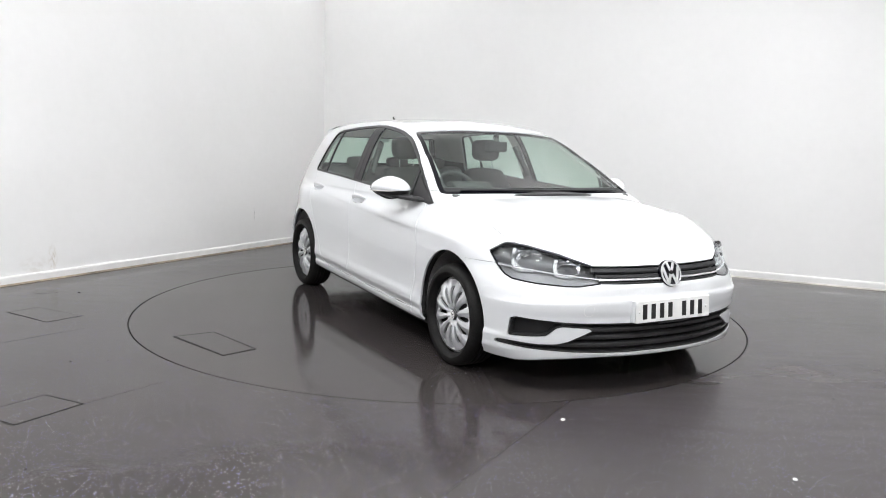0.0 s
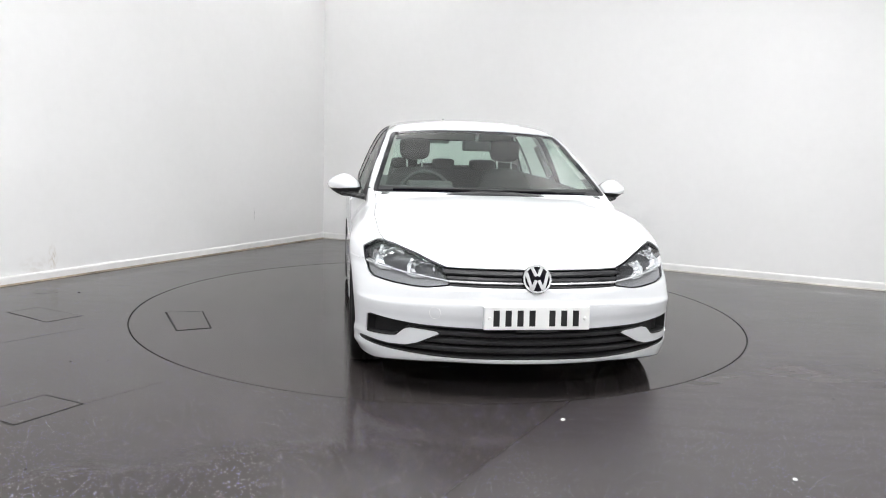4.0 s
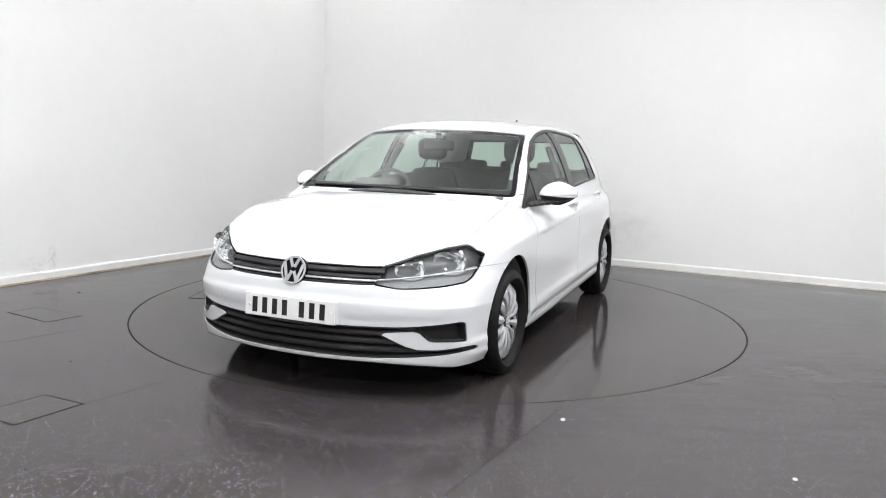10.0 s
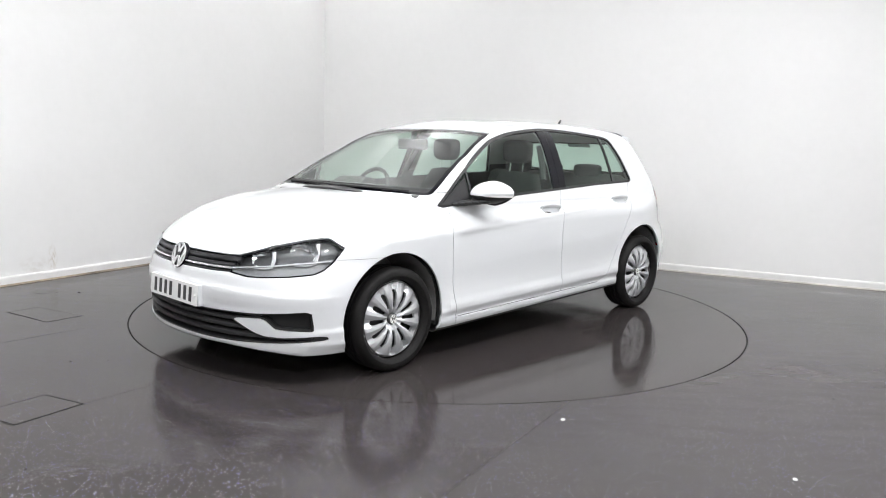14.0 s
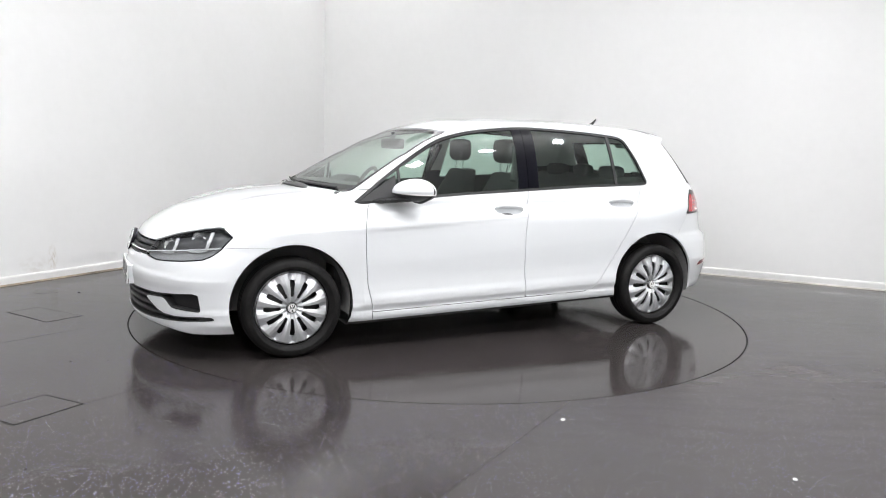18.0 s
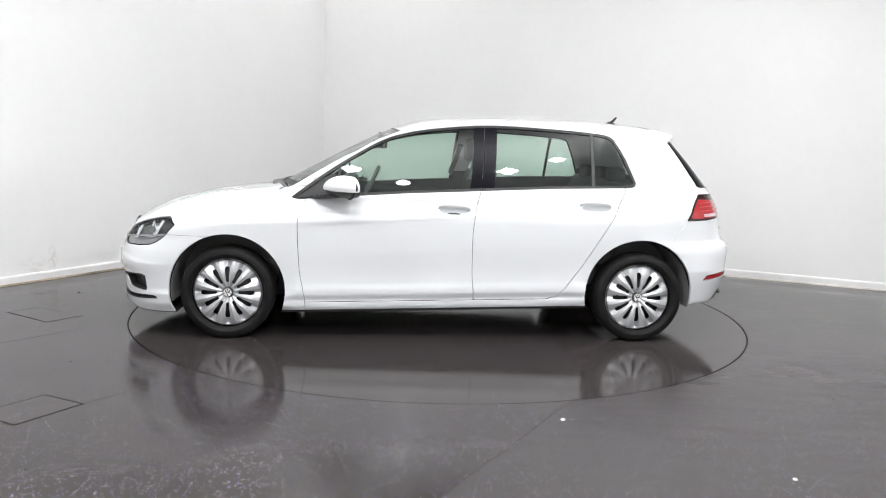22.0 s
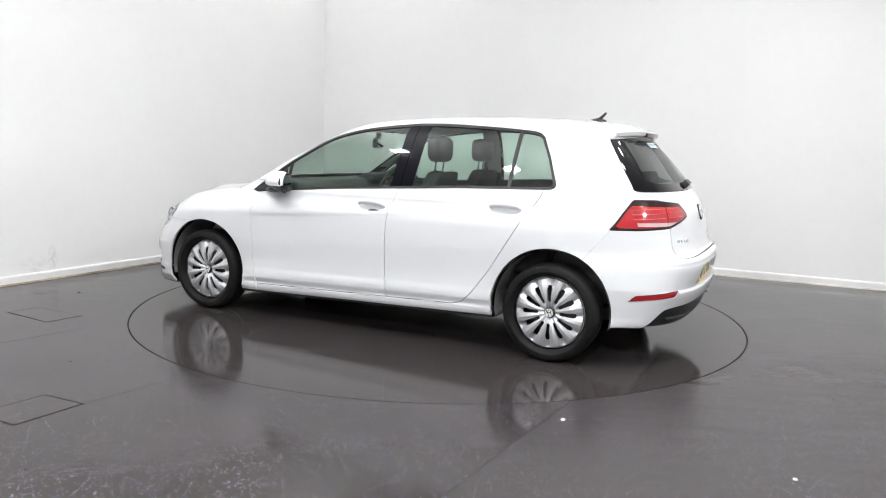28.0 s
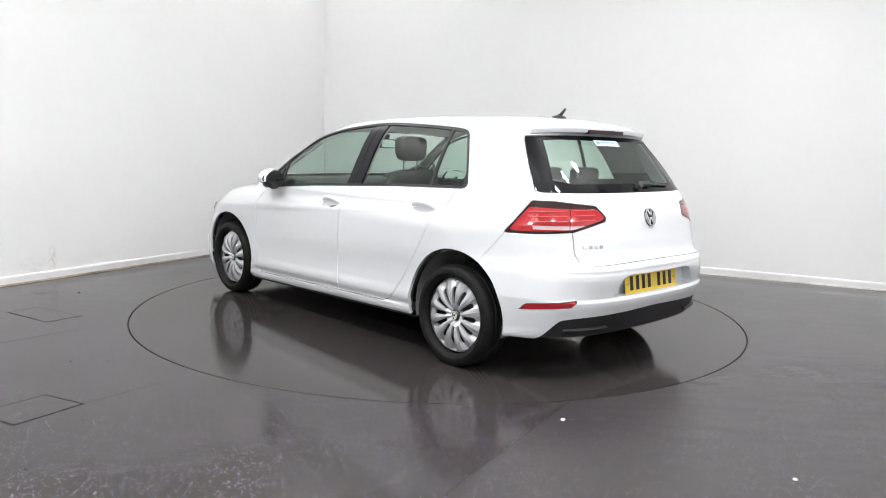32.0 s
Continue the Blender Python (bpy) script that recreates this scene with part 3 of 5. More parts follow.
def both_sides(m):
    """A half sheet and its mirror image, welded along the middle."""
    v, nrm, t = m
    v, nrm = v.copy(), nrm.copy()
    seam = np.abs(v[:, 1]) < 1e-4
    v[seam, 1], nrm[seam, 1] = 0, 0
    nrm /= np.linalg.norm(nrm, axis=1)[:, None]
    v2, n2, t2 = mirrored((v, nrm, t))
    idx = np.arange(len(v)) + len(v)
    idx[seam] = np.nonzero(seam)[0]
    return compact(np.concatenate([v, v2]), np.concatenate([nrm, n2]), np.concatenate([t, idx[t2]]))


def sheet(name, m, mat, parent, label="", thick=0.012, push=0.0):
    """A panel as a mesh part: its face, and an edge folded inwards all round."""
    v, nrm, t = m
    v = v - nrm * push
    e = np.concatenate([t[:, [0, 1]], t[:, [1, 2]], t[:, [2, 0]]])
    key = np.sort(e, 1)
    _, first, count = np.unique(key, axis=0, return_index=True, return_counts=True)
    rim = e[first[count == 1]]
    faces = [tuple(map(int, q)) for q in t]
    verts, norms = list(map(tuple, v)), list(map(tuple, nrm))
    if thick and len(rim):
        d = v[rim[:, 1]] - v[rim[:, 0]]
        out = np.cross(d, nrm[rim[:, 0]])
        out /= np.maximum(np.linalg.norm(out, axis=1), 1e-9)[:, None]
        for (i, j), o in zip(rim, out):
            k = len(verts)
            verts += [tuple(v[i]), tuple(v[j]), tuple(v[j] - nrm[j] * thick), tuple(v[i] - nrm[i] * thick)]
            norms += [tuple(o)] * 4
            faces.append((k + 1, k, k + 3, k + 2))
    me = bpy.data.meshes.new(name)
    me.from_pydata(verts, [], faces)
    me.shade_smooth()
    me.normals_split_custom_set_from_vertices(norms)
    me.materials.append(mat)
    ob = new(name, me)
    ob.parent = parent
    if label:
        tagged(ob, label)
    return ob


def pair(name, m, mat, parent, label="", **kw):
    return sheet(name, m, mat, parent, label, **kw), sheet(name, mirrored(m), mat, parent, label, **kw)


AXLE, HUB_Z = 1.315, 0.305
car = tagged(new("car"), "clean white five-door hatchback car with silver wheel covers", "car")

half = nets(body_field, (-2.22, -0.032, 0.10), (2.24, 0.96, 1.50), 0.0125)
half = cut(half, lambda p: -p[:, 1])[0]


def arch(p):
    f = np.hypot(p[:, 0] - AXLE, p[:, 2] - HUB_Z) - 0.356
    r = np.hypot(p[:, 0] + AXLE, p[:, 2] - HUB_Z - 0.004) - 0.362
    return np.where(p[:, 1] > 0.35, np.minimum(f, r), 1)


half = cut(half, arch)[1]
under, half = cut(half, lambda p: p[:, 2] - 0.186 - sill(p[:, 0]) + 0.024 * np.clip((p[:, 0] - 1.3) / 0.2, 0, 1) - 0.032 * np.clip((p[:, 0] - 1.85) / 0.22, 0, 1))

# glazed side: one outline, split into panes, pillar covers and the trim round it
DLO = poly(smooth_line([(0.925, 0.893), (0.665, 1.083), (0.392, 1.248), (0.21, 1.311), (-0.01, 1.349), (-0.34, 1.376), (-0.71, 1.366), (-1.05, 1.343), (-1.135, 1.328)], 5)
           + [(-1.165, 1.305), (-1.225, 1.19), (-1.287, 1.03), (-1.28, 1.012), (-1.255, 1.004), (-0.72, 0.988), (0.198, 0.939), (0.80, 0.893), (0.88, 0.883)], 0.004)


def on_side(fn, least=0.42):
    return lambda p: np.where(p[:, 1] > least, fn(p[:, 0], p[:, 2]), 1.0)


dlo, half = gap(half, on_side(DLO), 0.001)
DOOR_F = curve([(0.20, 0.835), (0.25, 0.838), (0.45, 0.872), (0.744, 0.884), (0.83, 0.862), (0.90, 0.83), (1.0, 0.79)])
DOOR_B = curve([(0.20, -0.227), (0.28, -0.227), (0.45, -0.215), (0.67, -0.213), (0.85, -0.235), (0.975, -0.268), (1.40, -0.305)])

# windscreen and rear window
screen, half = gap(half, lambda p: np.where((p[:, 0] > 0.15) & (p[:, 0] < 1.13), poly(smooth_line([(-0.4, 0.957), (0, 0.957), (0.4, 0.957), (0.715, 0.950)], 4) + [(0.742, 0.956), (0.734, 0.985), (0.60, 1.30), (0.585, 1.322)] + smooth_line([(0.57, 1.330), (0.30, 1.348), (0, 1.352), (-0.3, 1.352)], 4))(p[:, 1], p[:, 2]), 1.0), 0.002)
REAR_EDGE = curve([(1.0, -1.735), (1.021, -1.727), (1.114, -1.669), (1.238, -1.59), (1.301, -1.548), (1.33, -1.53)])
backlight, half = gap(half, lambda p: np.where(p[:, 0] < -1.4, np.maximum(np.where(p[:, 1] > 0.4, p[:, 0] - REAR_EDGE(p[:, 2]), -1), poly([(-0.5, 1.010), (0.30, 1.010), (0.672, 1.012), (0.692, 1.03), (0.672, 1.09), (0.597, 1.28), (0.575, 1.304), (0.30, 1.317), (-0.5, 1.320)], 0.002)(p[:, 1], p[:, 2])), 1.0), 0.002)

# lamps, grille and intake openings
HEADLAMP = poly([(-1.645, 0.572), (-1.566, 0.652), (-1.335, 0.701), (-1.100, 0.735), (-0.963, 0.746), (-0.925, 0.744), (-0.820, 0.703), (-0.892, 0.634), (-0.955, 0.597), (-1.02, 0.578), (-1.20, 0.564), (-1.40, 0.556), (-1.50, 0.556)], 0.003)
headlamp, half = gap(half, lambda p: np.where((p[:, 0] > 1.45) & (p[:, 1] > 0.3), HEADLAMP(p[:, 1] - p[:, 0], p[:, 2]), 1.0), 0.002)
grille, half = gap(half, lambda p: np.where(p[:, 0] > 1.9, poly([(-0.5, 0.649), (0.30, 0.650), (0.47, 0.653), (0.47, 0.640), (0.412, 0.570), (0.30, 0.568), (-0.5, 0.567)])(p[:, 1], p[:, 2]), 1.0), 0.002)
INTAKE = poly(smooth_line([(-0.3, 0.366), (0.0, 0.366), (0.40, 0.370), (0.56, 0.372), (0.69, 0.381), (0.785, 0.391)], 4) + [(0.802, 0.383), (0.806, 0.300), (0.806, 0.264), (0.838, 0.262), (0.838, 0.244)] + smooth_line([(0.83, 0.241), (0.80, 0.237), (0.695, 0.226), (0.54, 0.218), (0.36, 0.213), (0, 0.214), (-0.3, 0.214)], 4))
WING = poly([(0.455, 0.338), (0.60, 0.346), (0.625, 0.338), (0.665, 0.298), (0.695, 0.292), (0.86, 0.284), (0.87, 0.270), (0.80, 0.266), (0.70, 0.258), (0.62, 0.262), (0.57, 0.278)], 0.003)
intake, half = gap(half, lambda p: np.where(p[:, 0] > 1.7, np.maximum(INTAKE(p[:, 1], p[:, 2]), -WING(p[:, 1], p[:, 2])), 1.0), 0.001)
TAIL_LAMP = poly([(-0.827, 0.798), (-1.027, 0.963), (-1.20, 0.962), (-1.508, 0.940), (-1.590, 0.884), (-1.585, 0.866), (-1.328, 0.812), (-1.05, 0.800)], 0.003)
tail_lamp, half = gap(half, lambda p: np.where((p[:, 0] < -1.5) & (p[:, 1] > 0.3), TAIL_LAMP(p[:, 0] + p[:, 1], p[:, 2]), 1.0), 0.002)
reflector, half = gap(half, lambda p: np.where(p[:, 0] < -1.6, poly([(-0.95, 0.405), (-1.0, 0.435), (-1.375, 0.461), (-1.335, 0.428)], 0.002)(p[:, 0] + p[:, 1], p[:, 2]), 1.0), 0.002)
DIFFUSER = curve([(-0.45, 0.392), (0.0, 0.385), (0.27, 0.376), (0.60, 0.366), (0.68, 0.355), (0.74, 0.26), (0.80, 0.18)])
diffuser, half = gap(half, lambda p: np.where(p[:, 0] < -1.70, p[:, 2] - DIFFUSER(p[:, 1]), 1.0), 0.001)
RECESS = poly([(-0.5, 0.588), (0.29, 0.588), (0.33, 0.578), (0.42, 0.475), (0.40, 0.462), (-0.5, 0.462)])
recess, half = cut(half, lambda p: np.where(p[:, 0] < -1.9, RECESS(p[:, 1], p[:, 2]), 1.0))

# shut lines
HOOD_EDGE = curve([(2.1, 0.43), (2.01, 0.45), (1.90, 0.575), (1.76, 0.692), (1.63, 0.738), (1.43, 0.752), (1.12, 0.730), (1.02, 0.728), (0.90, 0.745)])
bonnet, half = gap(half, lambda p: np.maximum(np.maximum(p[:, 1] - HOOD_EDGE(p[:, 0]), 0.651 - p[:, 2]), 0.955 - p[:, 0]), 0.0017)
front_bumper, half = gap(half, lambda p: np.maximum(p[:, 2] - 0.645, AXLE - p[:, 0]), 0.0008)
fender, half = gap(half, lambda p: np.maximum(DOOR_F(p[:, 2]) - p[:, 0], p[:, 2] - 0.965))
front_door, half = gap(half, on_side(lambda x, z: np.maximum(np.maximum(x - DOOR_F(z), DOOR_B(z) - x), np.maximum(0.280 + wedge(x) - z, z - 1.02))))
REAR_DOOR = poly([(-0.10, 1.05), (-0.10, 0.2644), (-0.70, 0.280), (-0.765, 0.298), (-0.82, 0.352), (-0.93, 0.50), (-1.064, 0.715), (-1.16, 0.875), (-1.212, 0.967), (-1.225, 1.05)])
rear_door, half = gap(half, on_side(lambda x, z: np.maximum(REAR_DOOR(x, z), x - DOOR_B(z))))
TAILGATE = poly([(-0.6, 0.648), (0.20, 0.645), (0.55, 0.638), (0.585, 0.650), (0.604, 0.70), (0.60, 0.82), (0.59, 0.955), (0.68, 1.006), (0.697, 1.03), (0.677, 1.09), (0.602, 1.281), (0.578, 1.312), (0.535, 1.50), (-0.6, 1.50)])
tailgate, half = gap(half, lambda p: np.where(p[:, 0] < -1.30, np.maximum(TAILGATE(p[:, 1], p[:, 2]), np.maximum(p[:, 0] + 1.515 + 0.10 * (p[:, 1] ** 2), np.where(p[:, 2] > 0.99, p[:, 0] - REAR_EDGE(p[:, 2]) - 0.0015, -1))), 1.0))
rear_bumper, half = gap(half, lambda p: np.where(p[:, 0] < -1.35, np.maximum(poly([(-1.40, 0.10), (-1.495, 0.615), (-1.545, 0.682), (-1.643, 0.80), (-2.3, 0.84), (-2.3, 0.10)])(p[:, 0], p[:, 2]), -10.0), 1.0), 0.0007)

sheet("body_shell", both_sides(half), PAINT, car, "white painted roof, pillars, quarter panels and sills", thick=0.02)
sheet("underbody", both_sides(under), UNDERSIDE, car, thick=0)
sheet("bonnet", both_sides(bonnet), PAINT, car)
sheet("front_bumper", both_sides(front_bumper), PAINT, car, thick=0.014)
sheet("rear_bumper", both_sides(rear_bumper), PAINT, car, thick=0.014)
sheet("tailgate", both_sides(tailgate), PAINT, car)
pair("fender", fender, PAINT, car)


def refine(m):
    """Each triangle of a sheet split into four."""
    v, nrm, t = m
    e = np.sort(np.concatenate([t[:, [0, 1]], t[:, [1, 2]], t[:, [2, 0]]]), 1)
    ue, inv = np.unique(e, axis=0, return_inverse=True)
    a, b, c = (len(v) + inv.reshape(3, -1))
    nn = nrm[ue].mean(1)
    t2 = [np.stack(q, 1) for q in ((t[:, 0], a, c), (a, t[:, 1], b), (c, b, t[:, 2]), (a, b, c))]
    return np.concatenate([v, v[ue].mean(1)]), np.concatenate([nrm, nn / np.linalg.norm(nn, axis=1)[:, None]]), np.concatenate(t2)


def door_pair(name, m, x, z):
    """Two doors with a finger bowl pressed into each below its handle."""
    def oval(p):
        return np.hypot((p[:, 0] - x) / 0.096, (p[:, 2] - z + 0.006) / 0.021)
    bowl, m = cut(m, lambda p: np.where(p[:, 1] > 0.42, oval(p) - 1, 1.0))
    v, nrm, t = refine(refine(bowl))
    v = v - nrm * (0.045 * np.clip(1 - oval(v) ** 2, 0, 1) ** 0.6)[:, None]
    made = pair(name, m, PAINT, car)
    for door, s in zip(made, (1, -1)):
        part("handle_bowl", ([(a, b * s, c) for a, b, c in v], [tuple(map(int, q[::s])) for q in t]), PAINT, door, smooth=True)
    return made


doors_f = door_pair("front_door", front_door, -0.095, 0.838)
doors_r = door_pair("rear_door", rear_door, -1.010, 0.872)

# glazing
trim_ring, inner = cut(dlo, on_side(lambda x, z: -(DLO(x, z) + 0.016)))
strip_b = lambda p: np.maximum(p[:, 0] - DOOR_B(p[:, 2]) - 0.072, DOOR_B(p[:, 2]) - 0.082 - p[:, 0])
pillar, inner = gap(inner, strip_b, 0.001)
pillar_f, pillar_r = gap(pillar, lambda p: DOOR_B(p[:, 2]) - p[:, 0], 0.002)
rear_glass, front_glass = cut(inner, lambda p: p[:, 0] - DOOR_B(p[:, 2]))
strip_c = lambda p: np.abs(p[:, 0] + 1.008 + 0.03 * (p[:, 2] - 1.17)) - 0.011
bar_c, rear_glass = cut(rear_glass, strip_c)
quarter_glass, rear_glass = cut(rear_glass, lambda p: p[:, 0] + 1.008)
corner_trim, front_glass = cut(front_glass, lambda p: 0.640 + 0.02 * (p[:, 2] - 1.0) - p[:, 0])
bar_a, front_glass = cut(front_glass, lambda p: 0.625 + 0.02 * (p[:, 2] - 1.0) - p[:, 0])
pair("window_trim", trim_ring, BLACK_PLASTIC, car, "black rubber window surround", push=0.001)
pair("pillar_cover", pillar_f, BLACK_GLOSS, car, "gloss black pillar cover", push=0.003)
pair("pillar_cover", pillar_r, BLACK_GLOSS, car, "gloss black pillar cover", push=0.003)
pair("window_bar", bar_c, BLACK_PLASTIC, car, push=0.002)
pair("window_bar", bar_a, BLACK_PLASTIC, car, push=0.002)
pair("front_window", front_glass, PANE, car, "green-tinted side window glass", thick=0, push=0.006)
pair("rear_window", rear_glass, PANE, car, "green-tinted side window glass", thick=0, push=0.006)
pair("quarter_window", quarter_glass, PANE, car, "green-tinted side window glass", thick=0, push=0.006)
pair("corner_window", corner_trim, PANE, car, "small fixed corner window", thick=0, push=0.006)


def edge_band(m, width):
    """A sheet's outer band of that width, and what lies within it."""
    v, nrm, t = m
    e = np.concatenate([t[:, [0, 1]], t[:, [1, 2]], t[:, [2, 0]]])
    _, first, count = np.unique(np.sort(e, 1), axis=0, return_index=True, return_counts=True)
    rim = e[first[count == 1]]
    a, b = v[rim[:, 0]], v[rim[:, 1]]

    def far(p):
        d = np.full(len(p), 1e9)
        for p0, p1 in zip(a, b):
            s = p1 - p0
            u = np.clip(((p - p0) @ s) / max(s @ s, 1e-12), 0, 1)
            d = np.minimum(d, ((p - p0 - u[:, None] * s) ** 2).sum(1))
        return np.sqrt(d)
    return cut(m, lambda p: far(p) - width)


frit, clear = edge_band(both_sides(screen), 0.027)
low_band, clear = cut(clear, lambda p: p[:, 2] - 0.990)
sheet("windscreen_seal", frit, BLACK_GLOSS, car, "black edge band of the windscreen", push=0.003)
sheet("windscreen", clear, SCREEN_PANE, car, "clear laminated windscreen", thick=0, push=0.004)
sheet("cowl", low_band, BLACK_PLASTIC, car, "black plastic cowl below the windscreen", push=0.010)
frit, clear = edge_band(both_sides(backlight), 0.020)
wide, clear = cut(clear, lambda p: np.minimum(0.578 - 0.44 * (p[:, 2] - 1.117) - np.abs(p[:, 1]), np.minimum(p[:, 2] - 1.055 - 0.2 * np.maximum(np.abs(p[:, 1]) - 0.50, 0), 1.292 - p[:, 2])))
sheet("rear_window_seal", frit, BAND, car, push=0.002)
sheet("rear_window_band", wide, BAND, car, "black printed edge of the rear window", thick=0, push=0.003)
sheet("tailgate_window", clear, PANE, car, "tinted rear window glass", thick=0, push=0.004)

# dark lining behind the panels, open at the glass
lining = nets(lambda x, y, z: body_field(x, y, z) + 0.034 + 0.055 * np.clip((np.abs(x + 0.05) - 1.40) / 0.12, 0, 1), (-2.22, -0.05, 0.10), (2.24, 0.96, 1.50), 0.025)
lining = cut(lining, lambda p: -p[:, 1])[0]
lining = cut(lining, lambda p: np.where(p[:, 1] > 0.4, np.minimum(np.hypot(p[:, 0] - AXLE, p[:, 2] - HUB_Z) - 0.354, np.hypot(p[:, 0] + AXLE, p[:, 2] - HUB_Z) - 0.36), 1))[1]
lining = cut(lining, on_side(lambda x, z: np.maximum(DLO(x, z) + 0.012, -(np.abs(x - DOOR_B(z) + 0.01) - 0.06)), 0.40))[1]
lining = cut(lining, lambda p: np.where((p[:, 0] > 0.1) & (p[:, 0] < 1.2), poly([(-0.2, 0.985), (0.66, 0.985), (0.545, 1.312), (0, 1.335), (-0.2, 1.335)])(p[:, 1], p[:, 2]), 1.0))[1]
lining = cut(lining, lambda p: np.where(p[:, 0] < -1.35, poly([(-0.2, 1.045), (0.60, 1.045), (0.50, 1.300), (-0.2, 1.300)])(p[:, 1], p[:, 2]), 1.0))[1]
nose_in, lining = cut(lining, lambda p: 0.95 - p[:, 0])
upper, lower = cut(lining, lambda p: 1.02 - 0.05 * p[:, 0] + 0.06 * np.clip((p[:, 0] - 0.5) / 0.2, 0, 1) - p[:, 2])
sheet("headlining", both_sides(upper), LINING, car, "pale grey fabric headlining and pillar lining", thick=0)
sheet("inner_lining", both_sides(lower), TRIM, car, "dark door cards and inner panels", thick=0)
sheet("engine_bay_lining", both_sides(nose_in), DARK, car, thick=0)


def wheel_house(x):
    """The dark drum inside a wheel arch."""
    n = 40
    v = []
    for i in range(n + 1):
        a = radians(-13 + 206 * i / n)
        v += [(x + 0.352 * math.cos(a), y, HUB_Z + 0.352 * math.sin(a)) for y in (0.52, 0.83)]
    f = [(2 * i, 2 * i + 1, 2 * i + 3, 2 * i + 2) for i in range(n)]
    f.append(tuple(range(0, 2 * n + 2, 2)))
    return v, f


for sx in (AXLE, -AXLE):
    for sy in (1, -1):
        v, f = wheel_house(sx)
        part("wheel_arch_liner", ([(a, b * sy, c) for a, b, c in v], f), ARCH, car)


# ---- wheels ----
def build_tyre():
    prof = [(0.208, 0.060), (0.214, 0.078), (0.226, 0.088), (0.238, 0.0935), (0.240, 0.0955), (0.250, 0.0968), (0.253, 0.0958), (0.268, 0.0968), (0.271, 0.0955), (0.276, 0.095), (0.290, 0.088), (0.302, 0.076), (0.3075, 0.062), (0.309, 0.045)]
    for g in (0.030, 0.0, -0.030):
        prof += [(0.310, g + 0.008), (0.303, g + 0.005), (0.303, g - 0.005), (0.310, g - 0.008)]
    prof += [(r, -h) for r, h in reversed(prof[:14])]
    return spin([(0.290 - (0.310 - r) * 0.72, h) for r, h in prof], 72)


def build_cover():
    """A wheel cover of twelve broad spokes, slotted between, raised towards the rim."""
    def lift(r):
        return 0.052 + 0.020 * math.sin(min(1, max(0, (r - 0.03) / 0.17)) * math.pi) - 0.012 * max(0, (0.06 - r) / 0.06)
    v, f = [], []
    spokes, per = 12, 24
    rs = [0.028, 0.045, 0.062, 0.074, 0.086, 0.100, 0.115, 0.130, 0.145, 0.158, 0.170, 0.176, 0.186, 0.194, 0.198, 0.204, 0.207]
    n = spokes * per
    for r in rs:
        for i in range(n):
            a = 2 * math.pi * i / n
            u = abs((i % per) / per - 0.5) * 2
            ridge = 0.011 * max(0.0, 0.85 - u) * (1 if 0.04 < r < 0.196 else 0.3)
            drop = -0.013 * max(0.0, (u - 0.45) / 0.55) * min(1.0, max(0.0, (r - 0.140) / 0.02)) * min(1.0, max(0.0, (0.202 - r) / 0.012))
            h = lift(r) + ridge + drop - (0.014 if r > 0.205 else 0)
            v.append((r * math.cos(a), h, r * math.sin(a)))
    slots = set()
    for j in range(len(rs) - 1):
        rm = (rs[j] + rs[j + 1]) / 2
        for i in range(n):
            mid = ((i + 0.5) % per) / per
            u = abs(mid - 0.5) * 2
            if 0.066 < rm < 0.156 and u > 1 - (0.0095 + 0.07 * (rm - 0.075)) / (rm * math.pi / 12):
                slots.add((j, i))
                continue
            a, b = j * n + i, j * n + (i + 1) % n
            f.append((a, a + n, b + n, b))
    # walls of the slots
    m = len(v)
    v += [(x, y - 0.014, z) for x, y, z in v]
    for j, i in slots:
        a, b, c, d = j * n + i, j * n + (i + 1) % n, (j + 1) * n + (i + 1) % n, (j + 1) * n + i
        for (p, q), (jj, ii) in (((a, b), (j - 1, i)), ((b, c), (j, (i + 1) % n)), ((c, d), (j + 1, i)), ((d, a), (j, (i - 1) % n))):
            if (jj, ii) not in slots:
                f.append((p, q, q + m, p + m))
    used = sorted({k for q in f for k in q})
    back = {k: i for i, k in enumerate(used)}
    return [(v[k][0] * 1.035, v[k][1], v[k][2] * 1.035) for k in used], [tuple(back[k] for k in q) for q in f]


def build_wheel(parent, x, side):
    hub = Matrix.Translation((x, 0.782 * side, 0.290)) @ (Matrix.Identity(4) if side > 0 else pose(0, 0, 0, 0, 0, 180))
    wheel = part("wheel", spin([(0.0001, 0.02), (0.12, 0.02), (0.195, 0.0), (0.206, -0.06), (0.206, 0.062), (0.2075, 0.062), (0.209, -0.08), (0.15, -0.10), (0.0001, -0.10)], 48), STEEL, parent, "wheel with a black tyre and silver cover", smooth=True)
    wheel.matrix_local = hub
    part("tyre", TYRE, RUBBER, wheel, "black rubber tyre").data.shade_smooth()
    part("wheel_cover", COVER, SILVER, wheel, "silver plastic cover with broad spokes")
    v, f = spin([(0.0001, 0.066), (0.022, 0.066), (0.027, 0.063), (0.032, 0.056), (0.033, 0.050)], 32)
    part("hub_cap", (v, f), STEEL, wheel, "grey round cap with a silver emblem", smooth=True)
    bm = bmesh.new()
    emblem(bm, 0.025, 0.0015, pose(0, 0.0665, 0, -90, 0, 0) @ pose(0, 0, 0, 0, 0, 180))
    part("hub_emblem", bm, WHITE_PLATE, wheel, "pale silver emblem")
    return wheel


